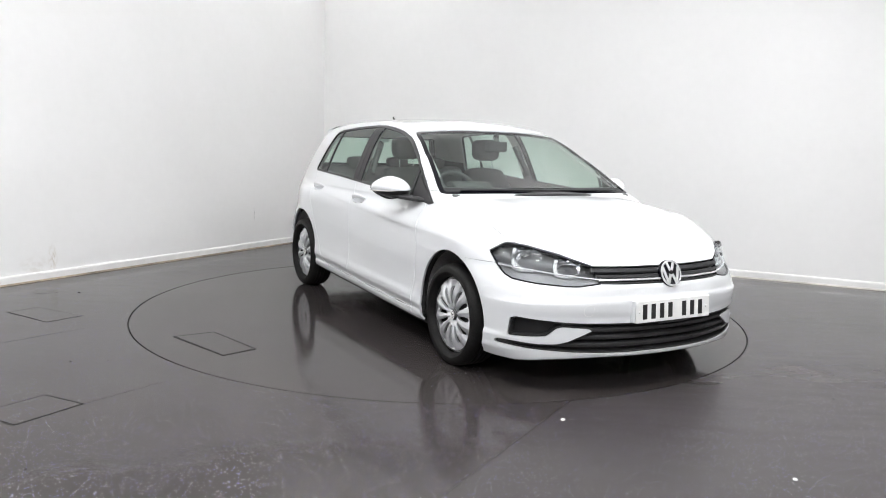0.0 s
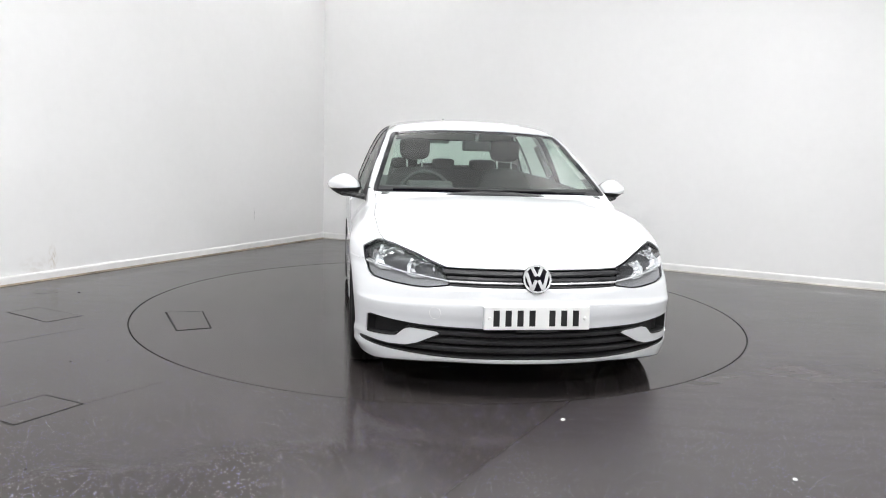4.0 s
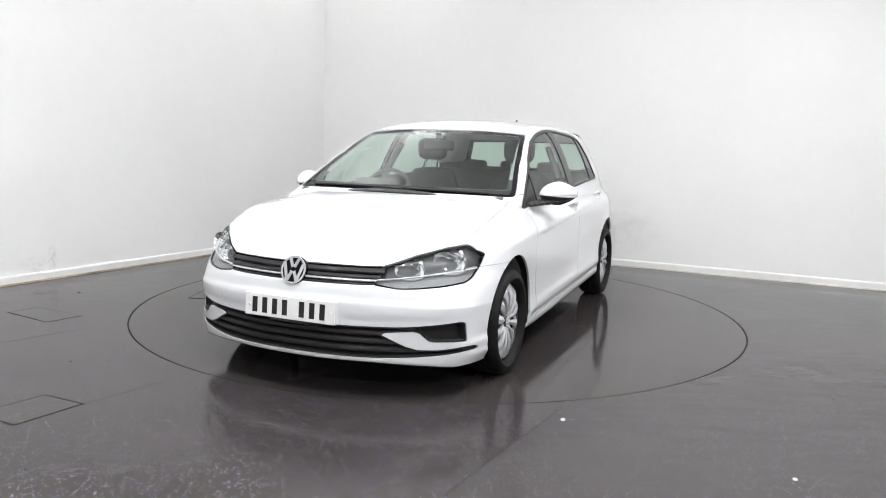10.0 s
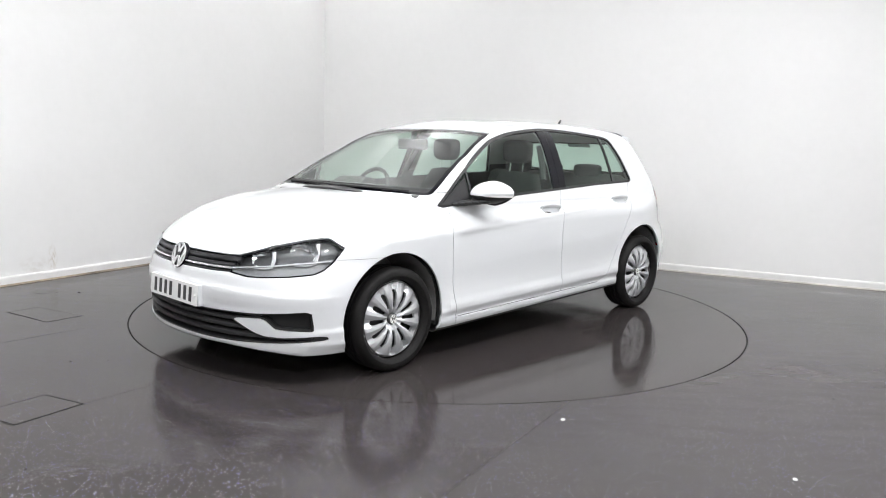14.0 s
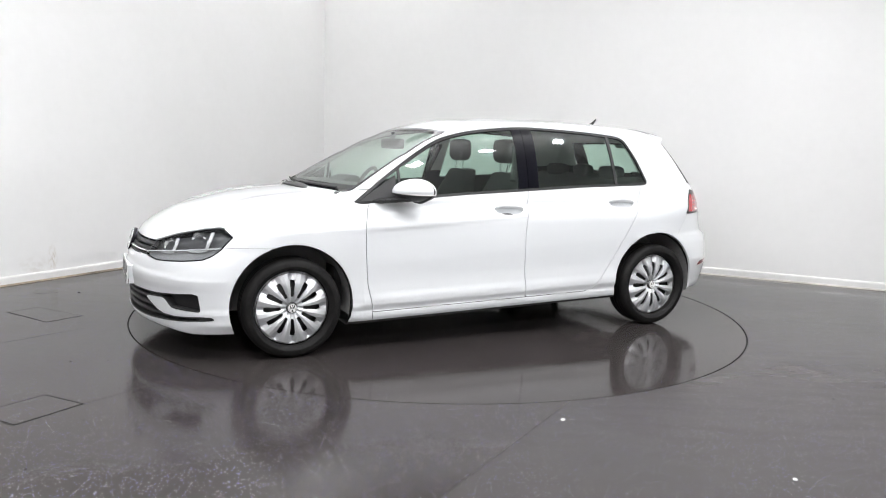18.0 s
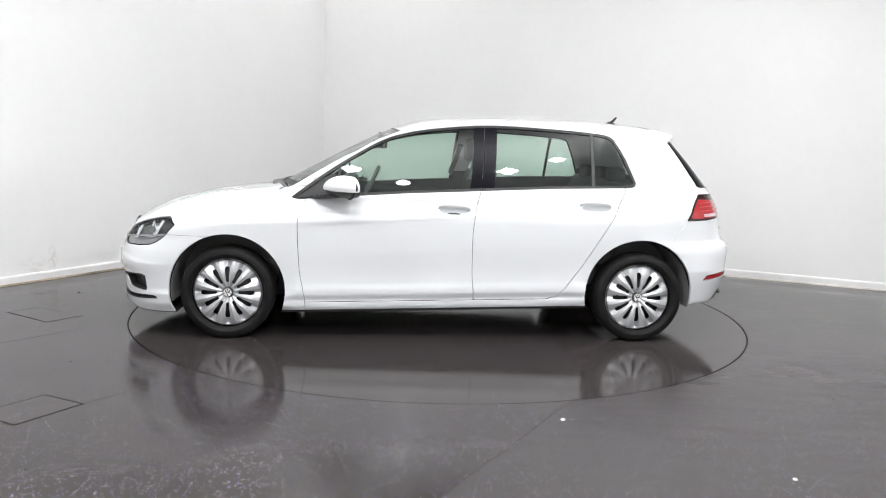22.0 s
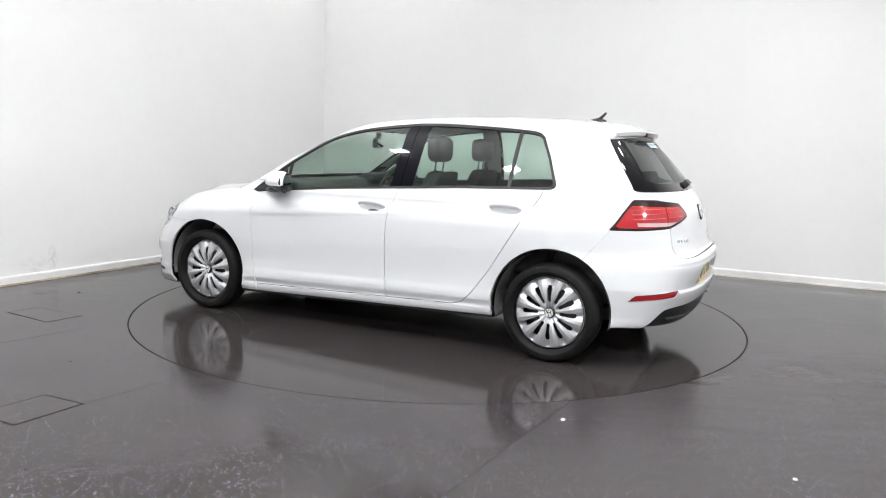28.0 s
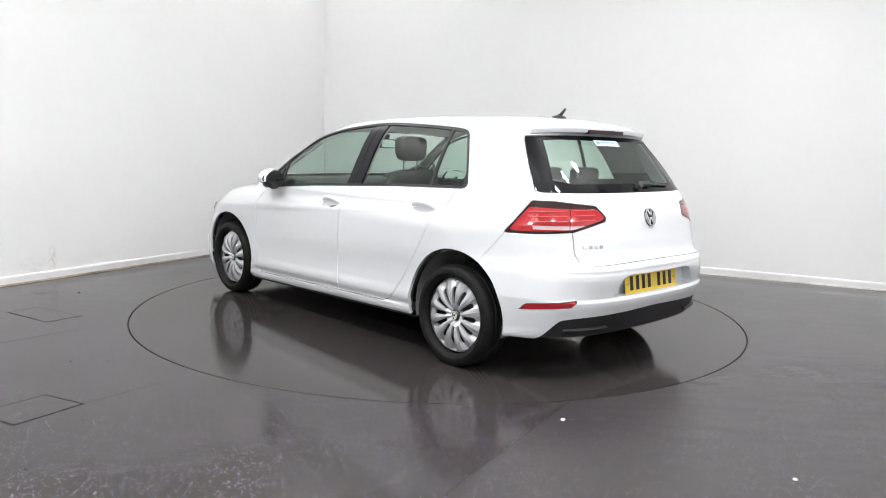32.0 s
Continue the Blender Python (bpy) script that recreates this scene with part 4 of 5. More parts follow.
def emblem(bm, r, h, m):
    """A round mark: a ring round plain slanted bars."""
    n = 40
    for i in range(n):
        a, b = 2 * math.pi * i / n, 2 * math.pi * (i + 1) / n
        q = [(r * k * math.cos(t), r * k * math.sin(t)) for t, k in ((a, 0.86), (b, 0.86), (b, 1.0), (a, 1.0))]
        prism(bm, [q[0], q[3], q[2], q[1]], h, m)
    w = 0.115 * r

    def bar(x0, y0, x1, y1):
        d = Vector((x1 - x0, y1 - y0)).normalized()
        o = Vector((-d.y, d.x)) * w
        prism(bm, [(x0 * r + o.x, y0 * r + o.y), (x0 * r - o.x, y0 * r - o.y), (x1 * r - o.x, y1 * r - o.y), (x1 * r + o.x, y1 * r + o.y)], h, m)
    for s in (-1, 1):
        bar(s * 0.36, 0.82, s * 0.07, 0.20)
        bar(s * 0.76, 0.44, s * 0.40, -0.74)
        bar(s * 0.38, -0.76, s * 0.09, -0.08)


TYRE = tri_mesh("tyre", *build_tyre())
COVER = tri_mesh("wheel_cover", *build_cover())
TYRE.materials.append(RUBBER)
COVER.materials.append(SILVER)
for sx in (AXLE, -AXLE):
    for side in (1, -1):
        build_wheel(car, sx, side)


# ---- fittings on the skin ----
def skin(origin, way):
    """The first place on the body along a line coming in from outside, and its normal."""
    o, d = np.array(origin, float), np.array(way, float)
    d /= np.linalg.norm(d)
    s = np.linspace(0, 3.2, 3201)
    p = o + s[:, None] * d
    f = body_field(*p.T)
    i = int(np.argmax(f < 0))
    a, b = f[max(i - 1, 0)], f[i]
    q = p[max(i - 1, 0)] + (p[i] - p[max(i - 1, 0)]) * (a / (a - b) if a != b else 0)
    g = gradient(body_field, q[None])[0]
    return Vector(q), Vector(g / np.linalg.norm(g))


def front_skin(y, z):
    return skin((2.6, y, z), (-1, 0, 0))


def rear_skin(y, z):
    return skin((-2.6, y, z), (1, 0, 0))


def side_skin(x, z, side=1):
    return skin((x, 1.4 * side, z), (0, -side, 0))


def corner_skin(u, z):
    """A place on the front left corner: u is y less x."""
    return skin((2.2 - (u + 1.3) * 0.5 + 0.3, 2.2 - (u + 1.3) * 0.5 + 0.3 + u, z), (-1, -1, 0))


def sweep(bm, path, w, h, lift=0.0):
    """A bar of section w x h along places with normals; w lies along the skin, h stands out of it."""
    rings = []
    for i, (p, n) in enumerate(path):
        a, b = path[max(i - 1, 0)][0], path[min(i + 1, len(path) - 1)][0]
        t = (b - a).normalized()
        s = n.cross(t).normalized()
        c = p + n * lift
        rings.append([bm.verts.new(c + s * w / 2 * u + n * h * k) for u, k in ((-1, -0.5), (1, -0.5), (1, 0.2), (0.6, 0.5), (-0.6, 0.5), (-1, 0.2))])
    for r0, r1 in zip(rings, rings[1:]):
        for k in range(6):
            bm.faces.new((r0[k], r0[(k + 1) % 6], r1[(k + 1) % 6], r1[k]))
    bm.faces.new(rings[0][::-1])
    bm.faces.new(rings[-1])
    bmesh.ops.recalc_face_normals(bm, faces=bm.faces[:])
    return bm


def mirror_part(ob):
    """The same part on the other side of the car."""
    me = ob.data.copy()
    me.transform(Matrix.Diagonal((1, -1, 1, 1)))
    me.flip_normals()
    o = ob.copy()
    o.data = me
    scene.collection.objects.link(o)
    return o


def tree_mirror(ob, parent):
    o = mirror_part(ob)
    o.parent = parent
    for c in ob.children:
        tree_mirror(c, o)
    return o


# front grille: dark backing, slats and a bright strip
backing = sheet("grille", both_sides(grille), DARK, car, "black grille between the headlamps", thick=0, push=0.045)
for z, w in ((0.634, 0.028), (0.607, 0.020), (0.574, 0.010)):
    bm = bmesh.new()
    reach = 0.455 - (0.645 - z) * 0.55
    sweep(bm, [front_skin(reach * (i / 14 - 1), z) for i in range(29)], w, 0.020, -0.012)
    part("slat", bm, SLAT, backing)
bm = bmesh.new()
sweep(bm, [front_skin(0.425 * (i / 14 - 1), 0.5885) for i in range(29)], 0.012, 0.016, -0.003)
part("chrome_strip", bm, EMBLEM, backing, "thin chrome strip")

# lower intake, its slats, and the fog pockets
pocket = sheet("air_intake", both_sides(intake), BLACK_PLASTIC, car, "black plastic lower air intake", thick=0.0, push=0.050)
rim_band, _ = edge_band(both_sides(intake), 0.006)
sheet("intake_frame", rim_band, BLACK_PLASTIC, pocket, thick=0.05, push=0.004)
for z in (0.336, 0.296, 0.256):
    bm = bmesh.new()
    reach = 0.52 if z > 0.30 else 0.60 if z > 0.26 else 0.66
    sweep(bm, [front_skin(reach * (i / 14 - 1), z) for i in range(29)], 0.024, 0.034, -0.024)
    part("slat", bm, BLACK_PLASTIC, pocket)
# number plates: plain bars for their characters
def number_plate(name, m, mat, label, w=0.52, h=0.111):
    bm = bmesh.new()
    box(bm, -w / 2, w / 2, -h / 2, h / 2, 0, 0.006, 0.002, m)
    plate = part(name, bm, mat, car, label)
    for i in range(7):
        x = -0.222 + i * 0.0585 + (0.040 if i > 3 else 0)
        bm = bmesh.new()
        box(bm, x + 0.006, x + 0.036, -0.0385, 0.0385, 0.006, 0.0068, 0, m)
        part("character_bar", bm, INK, plate)
    bm = bmesh.new()
    box(bm, -0.10, 0.10, -h / 2 - 0.012, -h / 2 - 0.002, -0.004, 0.004, 0.001, m)
    part("plate_bracket", bm, BLACK_PLASTIC, plate)
    for x in (-0.235, 0.235):
        bm = bmesh.new()
        bmesh.ops.create_cone(bm, cap_ends=True, segments=16, radius1=0.008, radius2=0.006, depth=0.004, matrix=m @ Matrix.Translation((x, 0, 0.008)))
        part("screw_cap", bm, WHITE_PLATE if mat is WHITE_PLATE else YELLOW_PLATE, plate)
    return plate


number_plate("front_number_plate", Matrix.Translation((2.152, 0, 0.428)) @ pose(0, 0, 0, 90 - 4, 0, 90), WHITE_PLATE, "white front number plate")
bm = bmesh.new()
box(bm, 2.11, 2.150, -0.262, 0.262, 0.372, 0.484, 0.004)
part("plate_holder", bm, PAINT, car)
number_plate("rear_number_plate", Matrix.Translation((-2.054, 0.030, 0.524)) @ pose(0, 0, 0, 90 - 8, 0, -90), YELLOW_PLATE, "yellow rear number plate")
sheet("plate_recess", both_sides(recess), PAINT, car, thick=0.0, push=0.052)
rec_rim, _ = edge_band(both_sides(recess), 0.006)
sheet("recess_edge", rec_rim, PAINT, car, thick=0.052, push=0.0)


# emblems
def badge(name, p, nrm, r, label):
    q = nrm.to_track_quat("Z", "Y").to_matrix().to_4x4()
    m = Matrix.Translation(p) @ q
    flip = m.to_3x3() @ Vector((0, 1, 0))
    if flip.z < 0:
        m = m @ pose(0, 0, 0, 0, 0, 180)
    v, f = spin([(0.0001, 0.010), (r * 0.90, 0.010), (r * 0.97, 0.009), (r * 1.02, 0.004), (r * 1.03, -0.01)], 48, "z")
    b = part(name, ([tuple(m @ Vector(a)) for a in v], f), BLACK_GLOSS, car, label, smooth=True)
    bm = bmesh.new()
    emblem(bm, r, 0.004, m @ Matrix.Translation((0, 0, 0.0095)))
    part("emblem", bm, EMBLEM, b)
    return b


badge("front_badge", Vector((2.098, 0, 0.610)) + Vector((0.012, 0, 0)), Vector((0.93, 0, 0.30)).normalized(), 0.070, "round chrome emblem on the grille")
p, nrm = rear_skin(0, 0.872)
badge("rear_badge", p - nrm * 0.004, nrm, 0.050, "round chrome emblem on the tailgate")
bm = bmesh.new()
for i in range(4):
    q, nrm = rear_skin(0.560 - 0.034 * i - 0.012, 0.733)
    t = nrm.to_track_quat("Z", "Y").to_matrix().to_4x4()
    box(bm, -0.011, 0.011, -0.009, 0.009, -0.002, 0.003, 0.001, Matrix.Translation(q) @ t)
part("model_lettering", bm, EMBLEM, car, "small chrome lettering bars")


# headlamps
def dish(m, w, h, depth):
    """A squarish reflector bowl that opens along +z of m."""
    v, f = [], []
    n, rings = 18, 5
    rng = random.Random(int(w * 1000))
    for j in range(rings + 1):
        k = j / rings
        for i in range(n):
            a = 2 * math.pi * i / n
            c, s = math.cos(a), math.sin(a)
            sq = (abs(c) ** 4 + abs(s) ** 4) ** -0.25
            sq = 1 + (sq - 1) * k
            flute = 1 + 0.012 * math.cos(a * 14) * k
            v.append(tuple(m @ Vector((w / 2 * c * k * sq * flute, h / 2 * s * k * sq * flute, -depth * (1 - k * k) + (rng.uniform(-0.005, 0.005) if 0 < j < rings else 0)))))
    for j in range(rings):
        for i in range(n):
            f.append((j * n + i, j * n + (i + 1) % n, (j + 1) * n + (i + 1) % n, (j + 1) * n + i))
    return v, f


def build_headlamp():
    lens = sheet("headlamp", headlamp, LENS, car, "clear headlamp with chrome reflectors", thick=0, push=0.0)
    housing = sheet("lamp_housing", headlamp, LAMP_GREY, lens, "grey lamp housing", thick=0, push=0.040)
    band, _ = edge_band(headlamp, 0.0045)
    sheet("lamp_rim", band, BLACK_GLOSS, lens, thick=0.022, push=0.003)
    low = cut(headlamp, lambda p: p[:, 2] - (0.598 + 0.052 * np.clip((p[:, 1] - p[:, 0] + 1.62) / 0.72, 0, 1)))[0]
    sheet("lower_trim", low, LAMP_LOWER, lens, "grey lower lamp panel", thick=0.012, push=0.016)
    bm = bmesh.new()
    path = []
    for i in range(21):
        u = -1.625 + 0.725 * i / 20
        path.append(corner_skin(u, 0.592 + 0.048 * i / 20))
    sweep(bm, path, 0.0075, 0.012, -0.006)
    part("light_strip", bm, HOOK, lens, "bright chrome strip")
    for name, u, z, w, h in (("high_beam", -1.405, 0.645, 0.140, 0.074), ("low_beam", -1.105, 0.678, 0.165, 0.100)):
        q, nrm = corner_skin(u, z)
        way = (nrm * 0.6 + Vector((0.8, 0.1, 0))).normalized()
        m = Matrix.Translation(q - nrm * 0.018) @ way.to_track_quat("Z", "Y").to_matrix().to_4x4()
        bowl = part("reflector", dish(m, w, h, 0.045), REFLECTOR, lens, "chrome reflector bowl")
        bm = bmesh.new()
        bmesh.ops.create_uvsphere(bm, u_segments=16, v_segments=10, radius=0.016, matrix=m @ Matrix.Translation((0, 0, -0.018)))
        part("bulb", bm, LENS, bowl)
        bm = bmesh.new()
        c = [corner_skin(u + w * 0.52 + 0.012, z + h * 0.48), corner_skin(u + w * 0.56 + 0.012, z), corner_skin(u + w * 0.50 + 0.006, z - h * 0.50), corner_skin(u + w * 0.2, z - h * 0.57), corner_skin(u - w * 0.35, z - h * 0.56)]
        sweep(bm, c, 0.018, 0.010, -0.010)
        part("running_light", bm, HOOK, lens, "pale hooked running light")
    return lens


lens = build_headlamp()
tree_mirror(lens, car)

# tail lamps
edge, red = edge_band(tail_lamp, 0.011)
red_in, red_out = gap(red, lambda p: p[:, 0] + p[:, 1] + 1.305, 0.003)


def lamp_half(m, lo):
    pale, rest = cut(m, lambda p: np.maximum(np.abs(p[:, 2] - 0.832 + 0.01 * (p[:, 0] + p[:, 1] + 1.3)) - 0.010, p[:, 0] + p[:, 1] - lo))
    return pale, rest


for side in (1, -1):
    fit = (lambda m: m) if side > 0 else mirrored
    lamp = sheet("tail_lamp", fit(edge), DARK_RED, car, "red tail lamp with dark edges", thick=0.02)
    for m, lo in ((red_out, -1.03), (red_in, -1.0)):
        pale, rest = lamp_half(m, lo)
        top, rest = cut(rest, lambda p: 0.928 + 0.02 * (p[:, 0] + p[:, 1] + 1.3) - p[:, 2])
        sheet("dark_lens", fit(top), DARK_RED, lamp, "dark red upper lens", thick=0.02)
        sheet("red_lens", fit(rest), RED, lamp, "glossy red lens", thick=0.02)
        sheet("pale_lens", fit(pale), CLEAR_RED, lamp, "pale lens strip", thick=0.02, push=0.001)
        u0, u1 = (-1.00, -1.285) if lo < -1.01 else (-1.33, -1.50)
        # ribs in a brighter red: their reflected lines are put into the colour
        for z in (0.866, 0.892, 0.918):
            bm = bmesh.new()
            path = []
            for i in range(9):
                u = u0 + (u1 - u0) * i / 8
                a, b = skin((u / 2 - 1.9, u / 2 + 1.9, z - 0.03 * (u + 1.3)), (1, -1, 0))
                path.append((Vector((a.x, a.y * side, a.z)), Vector((b.x, b.y * side, b.z))))
            sweep(bm, path, 0.005, 0.004, 0.001)
            part("lens_rib", bm, RED_RIB_GLINT, lamp)
    r = sheet("rear_reflector", fit(reflector), RED, car, "narrow red bumper reflector", push=0.003)

# lower rear panel
low = sheet("rear_diffuser", both_sides(diffuser), BLACK_PLASTIC, car, "black plastic lower rear panel", thick=0.04, push=0.008)
for side in (1, -1):
    bm = bmesh.new()
    sweep(bm, [rear_skin(side * (0.40 + 0.26 * i / 8), 0.300) for i in range(9)], 0.012, 0.03, -0.004)
    part("diffuser_fin", bm, BLACK_PLASTIC, low)

# roof spoiler with its brake lamp
def build_spoiler():
    v, f = [], []
    ny, rows = 24, []
    for i in range(ny + 1):
        y = -0.55 + 1.10 * i / ny
        k = abs(y) / 0.55
        end = 1 - max(0, (k - 0.86) / 0.14) ** 2
        roof = lambda x: float(ROOF(x)) - 0.13 * y * y - 0.25 * y ** 6
        tip = -1.682 + 0.27 * y * y + 0.02 * (1 - end)
        xs = [-1.45 + (tip + 1.45) * s for s in (0, 0.3, 0.5, 0.7, 0.94, 1)]
        row = [(x, y, roof(x) + 0.0025 - max(0, -1.55 - x) * 0.20 - 0.008 * (1 - end)) for x in xs]
        zt = row[-1][2]
        row += [(tip + 0.001, y, zt - 0.007), (tip + 0.008, y, zt - 0.024), (tip + 0.050, y, zt - 0.040), (tip + 0.085, y, 1.306)]
        rows.append(row)
    n = len(rows[0])
    for r in rows:
        v += r
    for i in range(ny):
        for j in range(n - 1):
            a = i * n + j
            f.append((a, a + 1, a + n + 1, a + n))
    f += [tuple(range(n))[::-1], tuple(range(ny * n, ny * n + n))]
    return v, f


v, f = build_spoiler()
spoiler = part("roof_spoiler", (v, f), PAINT, car, "white roof spoiler over the rear window")
bm = bmesh.new()
bm.from_mesh(spoiler.data)
bmesh.ops.recalc_face_normals(bm, faces=bm.faces[:])
bm.to_mesh(spoiler.data)
bm.free()
spoiler.data.shade_smooth()
spoiler.data.set_sharp_from_angle(angle=radians(40))
bm = bmesh.new()
rings = []
for i in range(13):
    y = -0.17 + 0.34 * i / 12
    rings.append([bm.verts.new((-1.63 if k else -1.688 + 0.27 * y * y, y, z)) for k, z in ((0, 1.329), (0, 1.351), (1, 1.351), (1, 1.329))])
for r0, r1 in zip(rings, rings[1:]):
    for k in range(4):
        bm.faces.new((r0[k], r0[(k + 1) % 4], r1[(k + 1) % 4], r1[k]))
bm.faces.new(rings[0])
bm.faces.new(rings[-1])
bmesh.ops.recalc_face_normals(bm, faces=bm.faces[:])
part("brake_lamp", bm, DARK_RED, spoiler, "dark red high brake lamp")

# handles, mirrors, wipers, aerial
def door_handle(door, x, z, side):
    bm = bmesh.new()
    path = []
    for i in range(13):
        k = i / 6 - 1
        q, m = side_skin(x - 0.103 * k, z - 0.004 * k - 0.002, side)
        path.append((q + Vector((0, 0, 0.012)) + m * (0.026 * (1 - k * k) ** 0.6 - 0.002), m))
    rings = []
    for i, (c, m) in enumerate(path):
        k = abs(i / 6 - 1)
        t = Vector((1, 0, 0))
        s = Vector((0, 0, 1))
        w = 0.0125 * (1 - 0.35 * k ** 3)
        rings.append([bm.verts.new(c + s * w * math.cos(a) + m * 0.010 * math.sin(a)) for a in [2 * math.pi * j / 10 for j in range(10)]])
    for r0, r1 in zip(rings, rings[1:]):
        for j in range(10):
            bm.faces.new((r0[j], r0[(j + 1) % 10], r1[(j + 1) % 10], r1[j]))
    bm.faces.new(rings[0])
    bm.faces.new(rings[-1])
    bmesh.ops.recalc_face_normals(bm, faces=bm.faces[:])
    part("door_handle", bm, PAINT, door, "white body-coloured door handle", smooth=True)


for k, side in enumerate((1, -1)):
    door_handle(doors_f[k], -0.095, 0.838, side)
    door_handle(doors_r[k], -1.010, 0.872, side)


def blob(bm, centre, size, fn=None, u=28, w=18):
    r = bmesh.ops.create_uvsphere(bm, u_segments=u, v_segments=w, radius=1)
    for q in r["verts"]:
        c = q.co.copy()
        if fn:
            c = fn(c)
        q.co = Vector(centre) + Vector((c.x * size[0], c.y * size[1], c.z * size[2]))
    return r["verts"]


def build_mirror():
    def form(c):
        x = c.x * (1 - 0.25 * max(0, c.y)) - 0.18 * max(0, -c.z)
        return Vector((x if x > -0.62 else -0.62 + (x + 0.62) * 0.15, c.y, c.z * (1 - 0.32 * max(0, c.y)) + 0.10 * c.y))
    bm = bmesh.new()
    blob(bm, (0.635, 0.893, 0.962), (0.128, 0.108, 0.092), form)
    bmesh.ops.bisect_plane(bm, geom=bm.verts[:] + bm.edges[:] + bm.faces[:], plane_co=(0.6, 0.89, 0.952), plane_no=(0, 0.06, 1), clear_inner=True)
    bmesh.ops.bisect_plane(bm, geom=bm.verts[:] + bm.edges[:] + bm.faces[:], plane_co=(0.575, 0.89, 0.96), plane_no=(1, 0, 0), clear_inner=True)
    cap = part("door_mirror", bm, PAINT, car, "white door mirror on a black arm", smooth=True)
    swept = [cap]
    bm = bmesh.new()
    blob(bm, (0.630, 0.890, 0.955), (0.122, 0.102, 0.064), form)
    bmesh.ops.bisect_plane(bm, geom=bm.verts[:] + bm.edges[:] + bm.faces[:], plane_co=(0.6, 0.89, 0.952), plane_no=(0, 0.06, 1), clear_outer=True)
    swept.append(part("mirror_base", bm, BLACK_PLASTIC, cap, "black lower shell", smooth=True))
    bm = bmesh.new()
    blob(bm, (0.600, 0.890, 0.962), (0.026, 0.108, 0.084), lambda c: Vector((c.x, c.y, c.z * (1 - 0.30 * max(0, c.y)) + 0.08 * c.y)))
    swept.append(part("mirror_surround", bm, BLACK_PLASTIC, cap, "black shell round the mirror glass", smooth=True))
    bm = bmesh.new()
    for i in range(5):
        k = i / 4
        blob(bm, (0.645 + 0.115 * k, 0.895 - 0.115 * k, 0.917 - 0.018 * k), (0.060, 0.040, 0.018), None, 14, 8)
    part("mirror_arm", bm, BLACK_PLASTIC, cap, smooth=True)
    bm = bmesh.new()
    rings = []
    for i in range(13):
        a = radians(-25 + 130 * i / 12)
        c = Vector((0.620 + 0.112 * math.cos(a), 0.895 + 0.094 * math.sin(a), 0.950 - 0.06 * 0.09 * math.sin(a)))
        rings.append((c, Vector((math.cos(a), math.sin(a), 0))))
    sweep(bm, rings, 0.008, 0.012, 0.004)
    swept.append(part("mirror_indicator", bm, AMBER, cap, "clear indicator strip"))
    bm = bmesh.new()
    for k in range(32):
        a0, a1 = 2 * math.pi * k / 32, 2 * math.pi * (k + 1) / 32
        q = [(0.885 + 0.094 * math.cos(a), 0.966 + 0.066 * math.sin(a)) for a in (a0, a1)]
        bm.faces.new([bm.verts.new(c) for c in ((0.5745, 0.885, 0.966), (0.5745, *q[0]), (0.5745, *q[1]))])
    bmesh.ops.remove_doubles(bm, verts=bm.verts[:], dist=0.0001)
    swept.append(part("mirror_glass", bm, MIRROR, cap))
    # the housing is swept back towards its outer end
    sweep_back = Matrix(((1, -0.4, 0, 0.4 * 0.89 - 0.042), (0, 1, 0, 0.024), (0, 0, 0.86, 0.952 * 0.14), (0, 0, 0, 1)))
    for ob in swept:
        ob.data.transform(sweep_back)
    bm = bmesh.new()
    q = [(0.90, 0.895), (0.66, 0.905), (0.66, 1.05), (0.80, 0.965)]
    vs = []
    for x, z in q:
        p, m = side_skin(x, z)
        vs.append(bm.verts.new(p + m * 0.001))
    fc = bm.faces.new(vs)
    bm.normal_update()
    if fc.normal.y < 0:
        fc.normal_flip()
    r = bmesh.ops.extrude_face_region(bm, geom=[fc])
    bmesh.ops.translate(bm, vec=(0, -0.01, 0), verts=[g for g in r["geom"] if isinstance(g, bmesh.types.BMVert)])
    part("mirror_sail", bm, BLACK_PLASTIC, cap)
    return cap


cap = build_mirror()
tree_mirror(cap, car)


def screen_at(y, z):
    return skin((1.9, y, z), (-1, 0, -0.0))


def wiper(name, pivot, path, surf):
    bm = bmesh.new()
    pts = [surf(*q) for q in path]
    sweep(bm, pts, 0.010, 0.008, 0.006)
    w = part(name, bm, BLACK_PLASTIC, car, "black wiper")
    bm = bmesh.new()
    sweep(bm, pts[1:], 0.006, 0.008, 0.001)
    part("blade", bm, RUBBER, w)
    if name == "rear_wiper":
        q, nrm = surf(*pivot)
        bm = bmesh.new()
        rod(bm, q - nrm * 0.01, q + nrm * 0.024, 0.024, 0.018, 16)
        part("pivot", bm, BLACK_PLASTIC, w)
        bm = bmesh.new()
        sweep(bm, pts[:2], 0.030, 0.020, 0.014)
        part("arm", bm, BLACK_PLASTIC, w)


bm = bmesh.new()
blob(bm, (1.075, 0, 0.954), (0.070, 0.42, 0.014), lambda c: Vector((c.x - 0.6 * c.y * c.y, c.y, c.z - 1.5 * c.y * c.y)), 28, 10)
part("wiper_cowl", bm, BLACK_PLASTIC, car, "black plastic wiper cowl", smooth=True)
wiper("front_wiper", (0.60, 0.962), [(0.60, 0.964), (0.40, 0.968), (0.20, 0.970), (0.0, 0.972), (-0.08, 0.972)], screen_at)
wiper("front_wiper", (0.05, 0.968), [(0.05, 0.968), (-0.15, 0.972), (-0.40, 0.972), (-0.62, 0.968)], screen_at)
wiper("rear_wiper", (-0.03, 1.035), [(-0.03, 1.045), (-0.15, 1.045), (-0.28, 1.040), (-0.36, 1.036)], rear_skin)
bm = bmesh.new()
